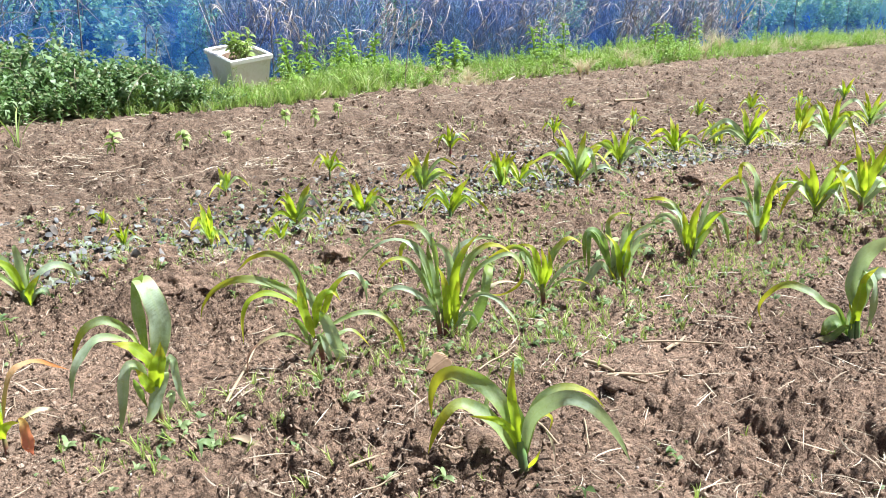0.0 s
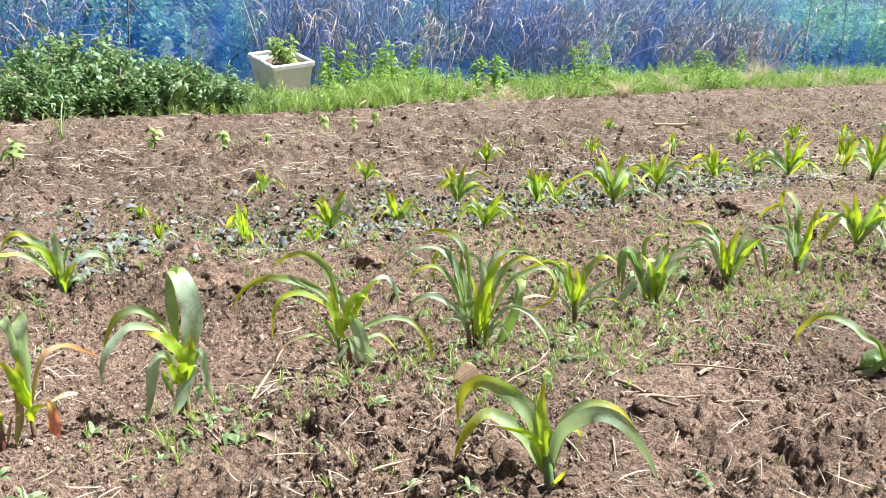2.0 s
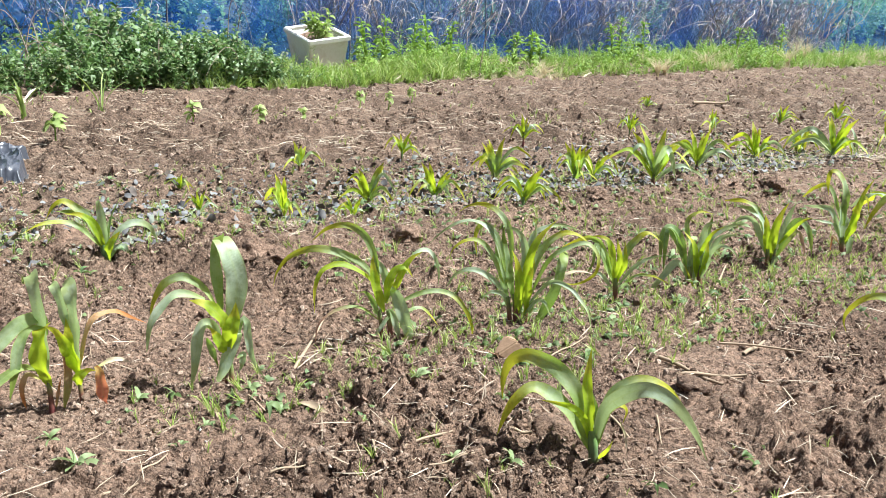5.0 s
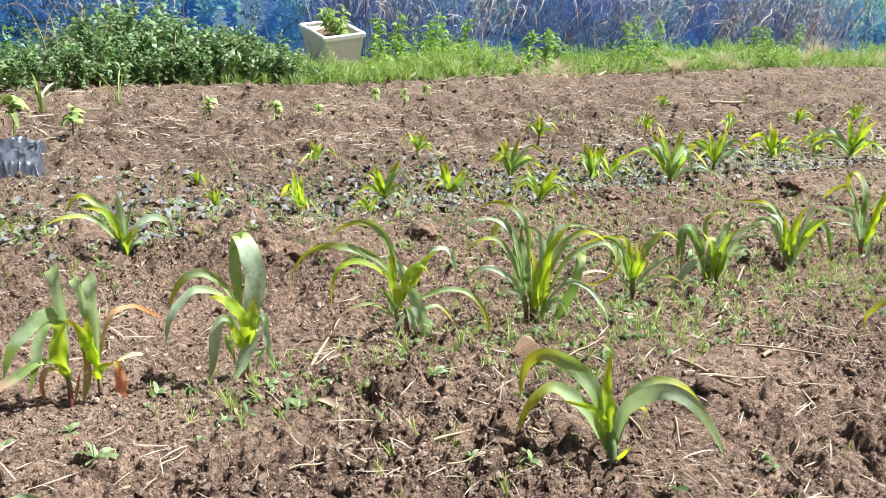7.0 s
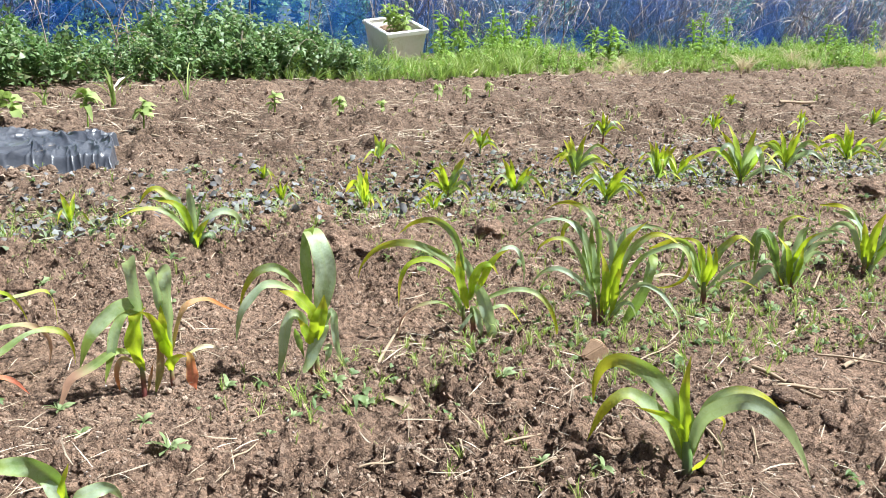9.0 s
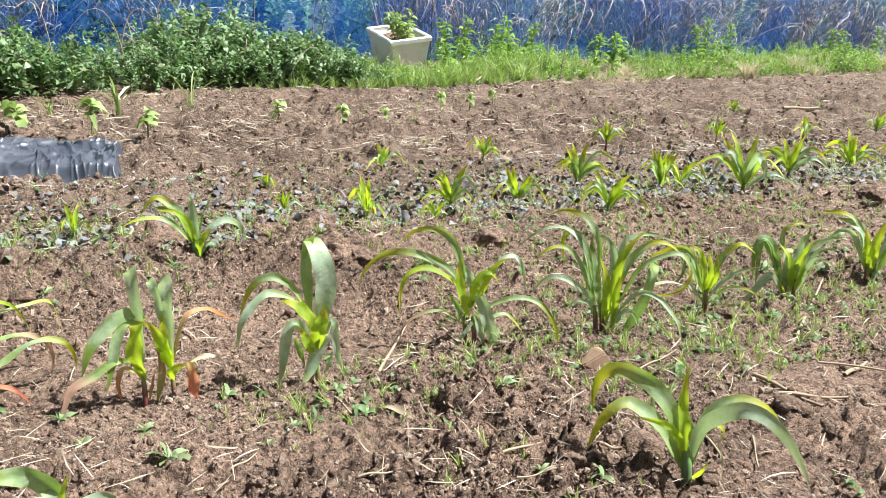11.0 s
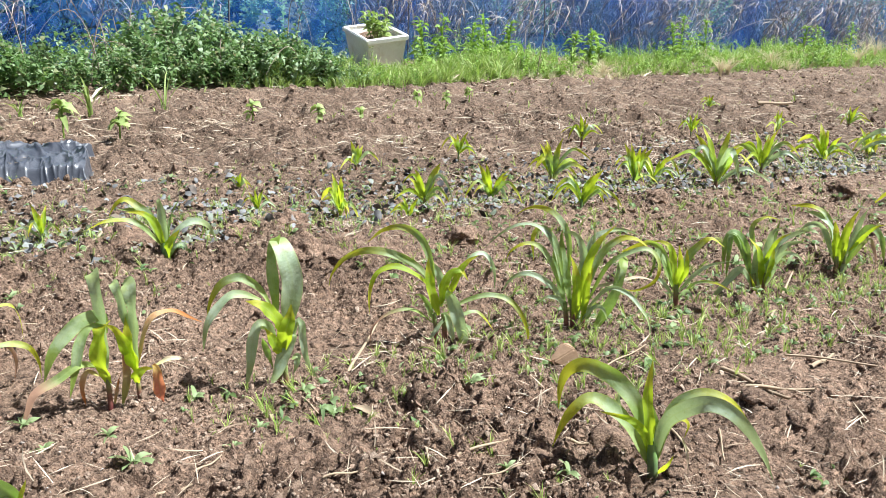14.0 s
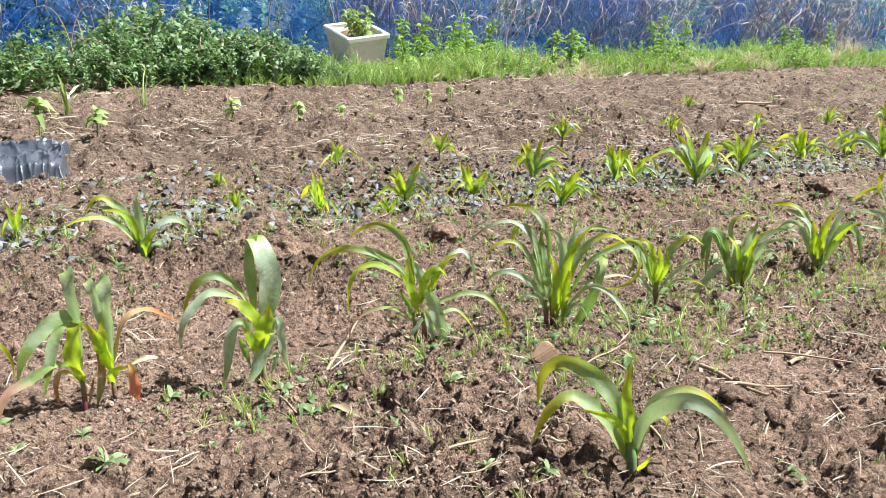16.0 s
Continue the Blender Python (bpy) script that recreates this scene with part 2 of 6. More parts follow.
HAY = weed_material("hay", [(0.62, 0.52, 0.34), (0.74, 0.66, 0.48), (0.5, 0.4, 0.24), (0.8, 0.74, 0.58)], (0.7, 0.6, 0.35), 0.7, 0.4)
BEAN = weed_material("bean_leaf", [(0.38, 0.46, 0.14), (0.52, 0.58, 0.32), (0.3, 0.4, 0.1), (0.55, 0.42, 0.12)], (0.45, 0.6, 0.1))


def planter_material():
    m = Mat("planter", 0.55, 0.4)
    grime = m.ramp(m.noise(5, 6, 0.65), [(0.3, (0.72, 0.69, 0.62)), (0.48, (0.88, 0.87, 0.84))])
    m.colour(m.mix(0.5, grime, m.ramp(m.noise(40, 4), [(0.3, (0.88, 0.86, 0.82)), (0.6, (1, 1, 1))]), "MULTIPLY"))
    m.bump(m.noise(120, 4), 0.2, 0.003)
    return m.m


PLANTER = planter_material()


def film_material():
    m = Mat("plastic_film", 0.3, 0.7)
    m.colour(m.ramp(m.noise(6, 5), [(0.35, (0.045, 0.048, 0.06)), (0.65, (0.1, 0.104, 0.12))]))
    m.bump(m.noise(40, 4, 0.6), 0.4, 0.006)
    return m.m


FILM = film_material()


def net_material():
    """Woven shade net: blue threads over gaps that tint what is behind."""
    m = Mat("net", 0.6, 0.3)
    m.colour(m.ramp(m.noise(1.3, 4, 0.55), [(0.36, (0.12, 0.4, 0.9)), (0.6, (0.03, 0.18, 0.85))]))
    tr = m.node("ShaderNodeBsdfTransparent")
    tr.inputs["Color"].default_value = (0.7, 0.83, 1.0, 1)
    tl = m.node("ShaderNodeBsdfTranslucent")
    tl.inputs["Color"].default_value = (0.05, 0.26, 0.95, 1)
    blue = m.node("ShaderNodeMixShader")
    blue.inputs["Fac"].default_value = 0.5
    m.link(m.b.outputs[0], blue.inputs[1])
    m.link(tl.outputs[0], blue.inputs[2])
    fac = m.ramp(m.noise(0.8, 4, 0.55), [(0.38, (0.22, 0.22, 0.22)), (0.62, (0.42, 0.42, 0.42))])
    mix = m.node("ShaderNodeMixShader")
    m.link(fac, mix.inputs["Fac"])
    m.link(tr.outputs[0], mix.inputs[1])
    m.link(blue.outputs[0], mix.inputs[2])
    m.link(mix.outputs[0], m.out.inputs["Surface"])
    return m.m


NET = net_material()
POST = straw_material("post", [(0.1, 0.09, 0.085), (0.16, 0.15, 0.14)])
BANK = weed_material("bank", [(0.02, 0.035, 0.02), (0.045, 0.06, 0.035)], (0.05, 0.08, 0.03))

# ---- shape helpers ----
_TABLE = np.random.RandomState(11).rand(512, 512)
_JX, _JY, _JR = (np.random.RandomState(s).rand(512, 512) for s in (12, 13, 14))
ROW = radians(32)


def value_noise(x, y, shift=0):
    xi, yi = np.floor(x).astype(int), np.floor(y).astype(int)
    fx, fy = x - xi, y - yi
    fx, fy = fx * fx * (3 - 2 * fx), fy * fy * (3 - 2 * fy)
    g = lambda a, b: _TABLE[(xi + a + shift) & 511, (yi + b + 3 * shift) & 511]
    return (g(0, 0) * (1 - fx) + g(1, 0) * fx) * (1 - fy) + (g(0, 1) * (1 - fx) + g(1, 1) * fx) * fy


def fbm(x, y, size, octaves=4, shift=0):
    total, amp, norm = 0, 1.0, 0.0
    for k in range(octaves):
        total = total + amp * (value_noise(x / size * 2**k, y / size * 2**k, shift + 17 * k) - 0.5)
        norm, amp = norm + amp, amp * 0.55
    return total / norm * 2


def rugged(x, y, size, octaves=5, gain=0.74, shift=0):
    """Broken, crumbly relief, about -1 to 1."""
    total, amp, norm = 0, 1.0, 0.0
    for k in range(octaves):
        f, a = 2**k / size, 0.7 * k + 0.4
        u, w = (x * math.cos(a) - y * math.sin(a)) * f, (x * math.sin(a) + y * math.cos(a)) * f
        n = value_noise(u, w, shift + 29 * k) * 2 - 1
        total = total + amp * np.sign(n) * np.abs(n) ** 0.7
        norm, amp = norm + amp, amp * gain
    return total / norm


def lumps(x, y, cell, share, shift=0):
    """Rounded clods, one to a cell at most: height 0 to 1."""
    gx, gy = x / cell, y / cell
    xi, yi = np.floor(gx).astype(int), np.floor(gy).astype(int)
    best = np.zeros_like(gx)
    for a in (-1, 0, 1):
        for b in (-1, 0, 1):
            i, j = (xi + a + shift) & 511, (yi + b + 5 * shift) & 511
            r = 0.28 + 0.5 * _JR[i, j]
            d2 = ((gx - xi - a - _JX[i, j]) ** 2 + (gy - yi - b - _JY[i, j]) ** 2) / r**2
            h = np.clip(1 - d2, 0, 1) ** 0.5 * r * (_TABLE[i, j] < share)
            best = np.maximum(best, h)
    return best


EDGE_X = np.array([-9, -3.33, -2.2, -0.77, 0.7, 3.0, 7.32, 40])
EDGE_Y = np.array([-1.5, 5.2, 6.72, 7.45, 8.9, 10.7, 14.07, 38.8])


def edge_y(x):
    return np.interp(x, EDGE_X, EDGE_Y)


def beds(x, y):
    """The long swells of the tilled beds, which run with the rows."""
    v = -math.sin(ROW) * x + math.cos(ROW) * y
    g = lambda c, s: np.exp(-(((v - c) / s) ** 2))
    return 0.03 / (1 + np.exp(np.clip((v - 1.25) / 0.16, -50, 50))) - 0.03 * g(1.5, 0.16) + 0.05 * g(2.15, 0.22) - 0.03 * g(2.9, 0.3)


def ground_z(x, y, fine=True):
    x, y = np.asarray(x, float), np.asarray(y, float)
    inside = np.clip((edge_y(x) + 0.1 - y) / 0.3, 0, 1)
    v = -math.sin(ROW) * x + math.cos(ROW) * y
    z = beds(x, np.minimum(y, 60)) + 0.016 * fbm(x, y, 0.5, 2, 5) * inside
    z = z + 0.026 * np.sin(v * 2 * math.pi / 0.62) * inside * np.clip((v - 3.0) / 0.4, 0, 1)
    if fine:
        wx, wy = x + 0.016 * fbm(x, y, 0.045, 3, 31), y + 0.016 * fbm(x, y, 0.045, 3, 47)
        rough = (0.26 + 0.58 * np.clip(1.5 * fbm(x, y, 0.4, 2, 71) + 0.5, 0, 1)) * (1 - 0.35 * np.clip((v - 2.35) / 0.3, 0, 1)) * np.clip((y - 0.3) / 0.3, 0, 1)
        far = np.clip((v - 3.2) / 0.5, 0, 1)
        z = z + inside * (-0.012 * rough - 0.02 * far + 0.06 * far * rugged(wx, wy, 0.24, 3, 0.8, 55))
        z = z + inside * rough * ((0.032 + 0.06 * far) * rugged(wx, wy, 0.1, 4, 0.62, 7) + 0.07 * far * lumps(wx, wy, 0.11, 0.45, 61) + 0.034 * lumps(wx, wy, 0.17, 0.2, 3) + 0.04 * lumps(wx, wy, 0.06, 0.42, 9) + 0.034 * lumps(wx, wy, 0.03, 0.55, 21) + 0.022 * lumps(wx, wy, 0.015, 0.65, 33) + 0.01 * lumps(x, y, 0.008, 0.7, 41))
    bank = np.clip(y - edge_y(x) - 0.05, 0, 0.5)
    return z + 0.12 * bank


def mesh_from(name, verts, faces, uvs=None, smooth=True):
    """A mesh from arrays: verts (n, 3), faces (m, k)."""
    me = bpy.data.meshes.new(name)
    verts, faces = np.asarray(verts, np.float32), np.asarray(faces, np.int32)
    k = faces.shape[1]
    me.vertices.add(len(verts))
    me.vertices.foreach_set("co", verts.ravel())
    me.loops.add(faces.size)
    me.loops.foreach_set("vertex_index", faces.ravel())
    me.polygons.add(len(faces))
    me.polygons.foreach_set("loop_start", np.arange(len(faces), dtype=np.int32) * k)
    if uvs is not None:
        me.uv_layers.new(name="UVMap").data.foreach_set("uv", np.asarray(uvs, np.float32)[faces.ravel()].ravel())
    me.update(calc_edges=True)
    me.polygons.foreach_set("use_smooth", np.full(len(faces), smooth))
    me.validate()
    return me


def thing(name, me, material, label="", category="", group="", kind=""):
    ob = new(name, me)
    if material:
        me.materials.clear()
        me.materials.append(material)
    return tagged(ob, label, category, group, kind)


def root(name, at, label, category, group=""):
    ob = new(name)
    ob.empty_display_size = 0.05
    ob.location = at
    return tagged(ob, label, category, group)


def part(name, me, material, parent, label=""):
    ob = new(name, me)
    if material and not me.materials:
        me.materials.append(material)
    ob.parent = parent
    return tagged(ob, label)


def blade(curve, width, across=4, along=12, fold=0.25, wave=0.0, seed=0, point=0.85, side=None, broad=0.35, face=None, foot=0.42):
    """A leaf blade along curve(s), s from 0 to 1: folded along the midrib, wavy at the edges. Returns verts, quads, uvs."""
    r = np.random.RandomState(seed)
    ph, ph2 = r.rand() * 6.28, r.rand() * 6.28
    s = np.linspace(0, 1, along + 1)
    p = np.array([curve(a) for a in s])
    tan = np.gradient(p, axis=0)
    tan /= np.linalg.norm(tan, axis=1)[:, None] + 1e-9
    flat = p[-1] - p[0] if side is None else np.asarray(side, float)
    lat = np.cross(flat * (1, 1, 0), (0, 0, 1.0)) if side is None else flat
    if np.linalg.norm(lat) < 1e-4:
        lat = np.array([1.0, 0, 0])
    lat = lat / np.linalg.norm(lat)
    verts, uvs = [], []
    for i, a in enumerate(s):
        if face is not None:
            lat = np.cross(tan[i], face)
            lat /= np.linalg.norm(lat) + 1e-6
        n = np.cross(lat, tan[i])
        n /= np.linalg.norm(n) + 1e-9
        if a < broad:
            w = foot + (1 - foot) * math.sin(a / broad * math.pi / 2)
        else:
            w = max(0.02, 1 - ((a - broad) / (1 - broad)) ** (1.6 + point))
        twist = 0.75 * math.sin(a * 3.0 + ph) * min(1, a * 2)
        l2 = lat * math.cos(twist) + n * math.sin(twist)
        n2 = n * math.cos(twist) - lat * math.sin(twist)
        for j in range(across + 1):
            q = j / across * 2 - 1
            up = abs(q) * fold * (1 - 0.6 * a) + wave * abs(q) * math.sin(a * 15 + ph2 + (2.0 if q > 0 else 0))
            verts.append(p[i] + l2 * q * w * width / 2 + n2 * up * width / 2 * w)
            uvs.append(((q + 1) / 2, a))
    c = across + 1
    faces = [(i * c + j, i * c + j + 1, (i + 1) * c + j + 1, (i + 1) * c + j) for i in range(along) for j in range(across)]
    return np.array(verts), np.array(faces), np.array(uvs)


def bend(p0, m, p2):
    """A quadratic curve from p0 through m to p2."""
    p0, m, p2 = (np.asarray(v, float) for v in (p0, m, p2))
    q = 2 * m - 0.5 * (p0 + p2)
    return lambda s: p0 * (1 - s) ** 2 + q * 2 * s * (1 - s) + p2 * s * s


def tube(points, radii, sides=8):
    """A closed tube along points. Returns verts, quads, uvs."""
    p = np.asarray(points, float)
    tan = np.gradient(p, axis=0)
    verts, uvs = [], []
    for i in range(len(p)):
        t = tan[i] / (np.linalg.norm(tan[i]) + 1e-9)
        a = np.cross(t, (0.3, 0.9, 0.1))
        a /= np.linalg.norm(a)
        b = np.cross(t, a)
        for j in range(sides):
            w = 2 * math.pi * j / sides
            verts.append(p[i] + (a * math.cos(w) + b * math.sin(w)) * radii[i])
            uvs.append((j / sides, i / (len(p) - 1)))
    n = sides
    faces = [(i * n + j, i * n + (j + 1) % n, (i + 1) * n + (j + 1) % n, (i + 1) * n + j) for i in range(len(p) - 1) for j in range(n)]
    verts.append(p[-1] + tan[-1] * 0.02)
    uvs.append((0.5, 1))
    k = len(verts) - 1
    faces += [((len(p) - 1) * n + j, (len(p) - 1) * n + (j + 1) % n, k, k) for j in range(0)]
    return np.array(verts[:-1]), np.array(faces), np.array(uvs[:-1])


def joined(pieces):
    """Several (verts, faces, uvs) as one."""
    vs, fs, us, n = [], [], [], 0
    for v, f, u in pieces:
        vs.append(v), fs.append(np.asarray(f) + n), us.append(u)
        n += len(v)
    return np.concatenate(vs), np.concatenate(fs), np.concatenate(us)


def spread(shapes, xyz, turn, size, tilt=0.25, seed=1):
    """Many copies of a few shapes in one mesh, each turned, tilted and sized on its own. Returns verts, faces, uvs."""
    r = np.random.RandomState(seed)
    xyz, turn, size = np.asarray(xyz, float), np.asarray(turn, float), np.asarray(size, float)
    pick = r.randint(len(shapes), size=len(xyz))
    out = []
    for k, (v, f, u) in enumerate(shapes):
        idx = np.nonzero(pick == k)[0]
        if not len(idx):
            continue
        c, s = np.cos(turn[idx]), np.sin(turn[idx])
        tx, ty = r.normal(0, tilt, len(idx)), r.normal(0, tilt, len(idx))
        w = v[None] * size[idx, None, None]
        x, y, z = w[..., 0], w[..., 1], w[..., 2]
        x2, y2 = c[:, None] * x - s[:, None] * y, s[:, None] * x + c[:, None] * y
        x3, z3 = x2 + tx[:, None] * z, z - tx[:, None] * x2
        y3, z4 = y2 + ty[:, None] * z3, z3 - ty[:, None] * y2
        w = np.stack([x3, y3, z4], -1) + xyz[idx, None]
        faces = f[None] + (np.arange(len(idx)) * len(v))[:, None, None]
        out.append((w.reshape(-1, 3), faces.reshape(-1, f.shape[1]), np.tile(u, (len(idx), 1))))
    return joined(out)


def stuff(name, soup, material, label, category, smooth=True):
    return thing(name, mesh_from(name, *soup, smooth=smooth), material, label, category, kind="stuff")


def on_ground(x, y, sink=0.0):
    return np.stack([x, y, ground_z(x, y) - sink], -1)


def in_rows(x, y):
    """u along the rows and v across them."""
    return math.cos(ROW) * x + math.sin(ROW) * y, -math.sin(ROW) * x + math.cos(ROW) * y


# ---- ground ----
def steps(stops):
    """Grid lines: (start, end, spacing at start, spacing at end) stretches."""
    out = []
    for a, b, s0, s1 in stops:
        p = a
        while p < b - 1e-9:
            out.append(p)
            p += s0 + (s1 - s0) * (p - a) / (b - a)
    return np.array(out + [stops[-1][1]])


def build_ground():
    """One sheet, finest where the field lies nearest, that runs on to the horizon."""
    gu = steps([(-600, -60, 120, 20), (-60, -4, 15, 1.0), (-4, -0.85, 0.5, 0.03), (-0.82, 0.86, 0.0028, 0.0028), (0.9, 4, 0.03, 0.5), (4, 60, 1.0, 15), (60, 600, 20, 120)])
    near = np.linspace(0.95**-0.3, 14.8**-0.3, 650)
    gy = np.concatenate([steps([(-400, -30, 90, 15), (-30, 0.3, 8, 0.3), (0.3, 0.62, 0.1, 0.02)]), near ** (-1 / 0.3) - 0.3, steps([(14.6, 60, 0.4, 12), (60, 900, 40, 160)])])
    u, y = np.meshgrid(gu, gy)
    x = u * np.maximum(y + 0.3, 0.92)
    z = ground_z(x.ravel(), y.ravel())
    nx, ny = len(gu), len(gy)
    i = np.arange(nx - 1)[None] + np.arange(ny - 1)[:, None] * nx
    faces = np.stack([i, i + 1, i + nx + 1, i + nx], -1).reshape(-1, 4)
    thing("ground", mesh_from("ground", np.stack([x.ravel(), y.ravel(), z], -1), faces), SOIL,
          "brown tilled soil of a small field, crumbly and dry on top", "ground", kind="structure")


build_ground()

# ---- corn ----
def through_points(points):
    """A smooth curve through a few points, s from 0 to 1."""
    p = [np.asarray(v, float) for v in points]
    p = [2 * p[0] - p[1]] + p + [2 * p[-1] - p[-2]]
    lens = np.cumsum([0] + [np.linalg.norm(p[i + 1] - p[i]) + 1e-6 for i in range(1, len(p) - 2)])

    def at(s):
        l = s * lens[-1]
        i = min(int(np.searchsorted(lens, l, "right")) - 1, len(lens) - 2)
        t = (l - lens[i]) / (lens[i + 1] - lens[i])
        a, b, c, d = p[i : i + 4]
        return 0.5 * (2 * b + (c - a) * t + (2 * a - 5 * b + 4 * c - d) * t * t + (3 * b - a - 3 * c + d) * t**3)

    return at


def corn_blade(points, width, seed, blunt=False, across=6):
    """A corn leaf: keeled along its midrib, rippled along its margins, drawn out to a point."""
    r = random.Random(seed)
    curve = through_points(points)
    along = 9 + 3 * len(points)
    s = np.linspace(0, 1, along + 1)
    p = np.array([curve(a) for a in s])
    tan = np.gradient(p, axis=0)
    tan /= np.linalg.norm(tan, axis=1)[:, None] + 1e-9
    face = np.array([r.uniform(-0.35, 0.35), -0.85, 0.55 + r.uniform(-0.25, 0.25)])
    ph, ph2, sway, keel = r.uniform(0, 6.28), r.uniform(0, 6.28), r.uniform(0.15, 0.4), r.uniform(0.22, 0.5)
    ripple = r.uniform(0.14, 0.32)
    verts, uvs, lat = [], [], None
    for i, a in enumerate(s):
        side = np.cross(tan[i], face)
        side /= np.linalg.norm(side) + 1e-6
        if lat is not None:
            side = side if side @ lat > 0 else -side
            side = 0.55 * side + 0.45 * lat
            side -= tan[i] * (side @ tan[i])
            side /= np.linalg.norm(side) + 1e-6
        lat = side
        n = np.cross(lat, tan[i])
        rise = 0.26 + 0.74 * math.sin(min(1.0, a / 0.42) * math.pi / 2)
        fall = 1.0 if a < 0.42 else (1 - ((a - 0.42) / 0.58) ** (5.0 if blunt else 1.7))
        w = max(0.03 if not blunt else 0.35, rise * fall)
        twist = sway * math.sin(a * 3.4 + ph) * min(1, a * 2)
        l2, n2 = lat * math.cos(twist) + n * math.sin(twist), n * math.cos(twist) - lat * math.sin(twist)
        for j in range(across + 1):
            q = j / across * 2 - 1
            up = abs(q) ** 1.3 * keel * (1 - 0.75 * a) + ripple * q * q * math.sin(a * 17 + ph2 + (2.2 if q > 0 else 0))
            verts.append(p[i] + l2 * q * w * width / 2 + n2 * up * width / 2 * w)
            uvs.append(((q + 1) / 2, a))
    c = across + 1
    faces = [(i * c + j, i * c + j + 1, (i + 1) * c + j + 1, (i + 1) * c + j) for i in range(along) for j in range(across)]
    return np.array(verts), np.array(faces), np.array(uvs)


def corn_plant(x, y, label="young green corn plant with arching leaves, growing in tilled soil"):
    return root("corn_plant", (x, y, float(ground_z(x, y, False)) - 0.004), label, "corn plant", "corn plants in rows")


def stalk(plant, x, lean, height, radius, material):
    """A jointed stalk, wrapped in its lowest sheaths."""
    a = np.linspace(0, 1, 11)
    pts = [(x + lean * k * k, 0, -0.025 + (height + 0.028) * k) for k in a]
    rad = [radius * (1.15 - 0.4 * k) * (1.1 if n in (3, 7) else 1.0) for n, k in enumerate(a)]
    part("stalk", mesh_from("stalk", *tube(pts, rad, 10)), material, plant, "reddish stalk" if material == STALK else "")


LEAF_LABELS = {"d": "withered orange-brown leaf", "o": "withered orange-red leaf", "s": "dry straw-coloured leaf", "k": "half-dried brown leaf", "y": "yellow-green young leaf"}


def leaf(plant, tone, width, *points):
    """One leaf along points given from the foot of its plant."""
    seed = int(abs(points[-1][0]) * 7919 + abs(points[-1][2]) * 6067 + width * 1e5 + len(plant.children)) % 99991
    back = points[-1][1] - points[-2][1]
    blunt = back > 0.02 and points[-1][2] < points[-2][2] + 0.02
    part("leaf", mesh_from("leaf", *corn_blade(points, width * 0.9, seed, blunt)), TONES[tone], plant, LEAF_LABELS.get(tone, ""))


def young_corn(x, y, tall, seed):
    """A smaller plant of the same rows, with its own habit."""
    r = random.Random(seed)
    plant = corn_plant(x, y)
    stem = tall * 0.22
    stalk(plant, 0, 0, stem, tall * 0.035, STALK if r.random() < 0.5 else STALK_GREEN)
    fan, count = r.uniform(-60, 60), r.randint(9, 13)
    for n in range(count):
        f = n / (count - 1)
        az = radians(fan + (180 if n % 2 else 0) + r.uniform(-45, 45))
        h = np.array([math.cos(az), math.sin(az), 0])
        z0 = stem * (0.35 + 0.75 * f)
        if f > 0.62:
            top = tall * r.uniform(0.68, 1.0)
            o = tall * r.uniform(0.08, 0.42)
            pts = [h * 0.0 + (0, 0, z0), h * o * 0.25 + (0, 0, 0.45 * top), h * o * 0.6 + (0, 0, 0.78 * top), h * o + (0, 0, top)]
            wide, tone = tall * r.uniform(0.12, 0.18), r.choice("yyyyt")
        else:
            o, peak = tall * r.uniform(0.4, 0.9), tall * r.uniform(0.45, 0.85) * (0.65 + 0.5 * f)
            tip = peak * r.uniform(0.1, 0.75)
            pts = [(0, 0, z0), h * o * 0.22 + (0, 0, 0.7 * peak), h * o * 0.5 + (0, 0, peak), h * o * 0.8 + (0, 0, 0.6 * peak + 0.4 * tip), h * o + (0, 0, tip)]
            wide, tone = tall * r.uniform(0.07, 0.12), r.choice("tttppyyyp")
        leaf(plant, tone, min(wide, 0.036), *[tuple(q) for q in pts])
    return plant


plant = corn_plant(-0.688, 1.299, "young corn plant with some dried orange leaves, growing in soil")
stalk(plant, 0.000, -0.003, 0.071, 0.0051, STALK)
leaf(plant, "p", 0.0314, (-0.001, -0.001, 0.085), (0.000, 0.000, 0.133), (-0.002, -0.001, 0.183), (-0.007, -0.003, 0.227), (-0.019, 0.013, 0.265), (-0.044, 0.057, 0.237))
leaf(plant, "y", 0.0347, (0.001, 0.000, 0.057), (-0.004, -0.020, 0.111), (-0.000, -0.018, 0.161), (-0.003, 0.003, 0.171), (-0.006, 0.034, 0.163))
leaf(plant, "g", 0.0293, (0.002, 0.001, 0.155), (-0.006, 0.007, 0.186), (-0.030, -0.013, 0.185), (-0.051, -0.031, 0.167), (-0.074, -0.050, 0.132), (-0.089, -0.061, 0.079))
leaf(plant, "g", 0.0217, (-0.001, -0.001, 0.170), (-0.022, -0.011, 0.171), (-0.036, -0.026, 0.141), (-0.043, -0.033, 0.102), (-0.053, -0.043, 0.046))
leaf(plant, "w", 0.0184, (-0.007, -0.003, 0.089), (-0.036, -0.028, 0.104), (-0.067, -0.054, 0.085), (-0.096, -0.079, 0.069), (-0.108, -0.089, 0.038), (-0.121, -0.099, -0.005))
leaf(plant, "d", 0.0125, (-0.013, -0.006, 0.073), (-0.030, -0.018, 0.085), (-0.039, -0.024, 0.056), (-0.036, -0.022, 0.019))
leaf(plant, "d", 0.0080, (0.006, 0.003, 0.013), (0.012, 0.007, 0.046), (0.016, 0.010, 0.068))
plant = corn_plant(-0.64, 1.318, "young corn plant with some dried orange leaves, growing in soil")
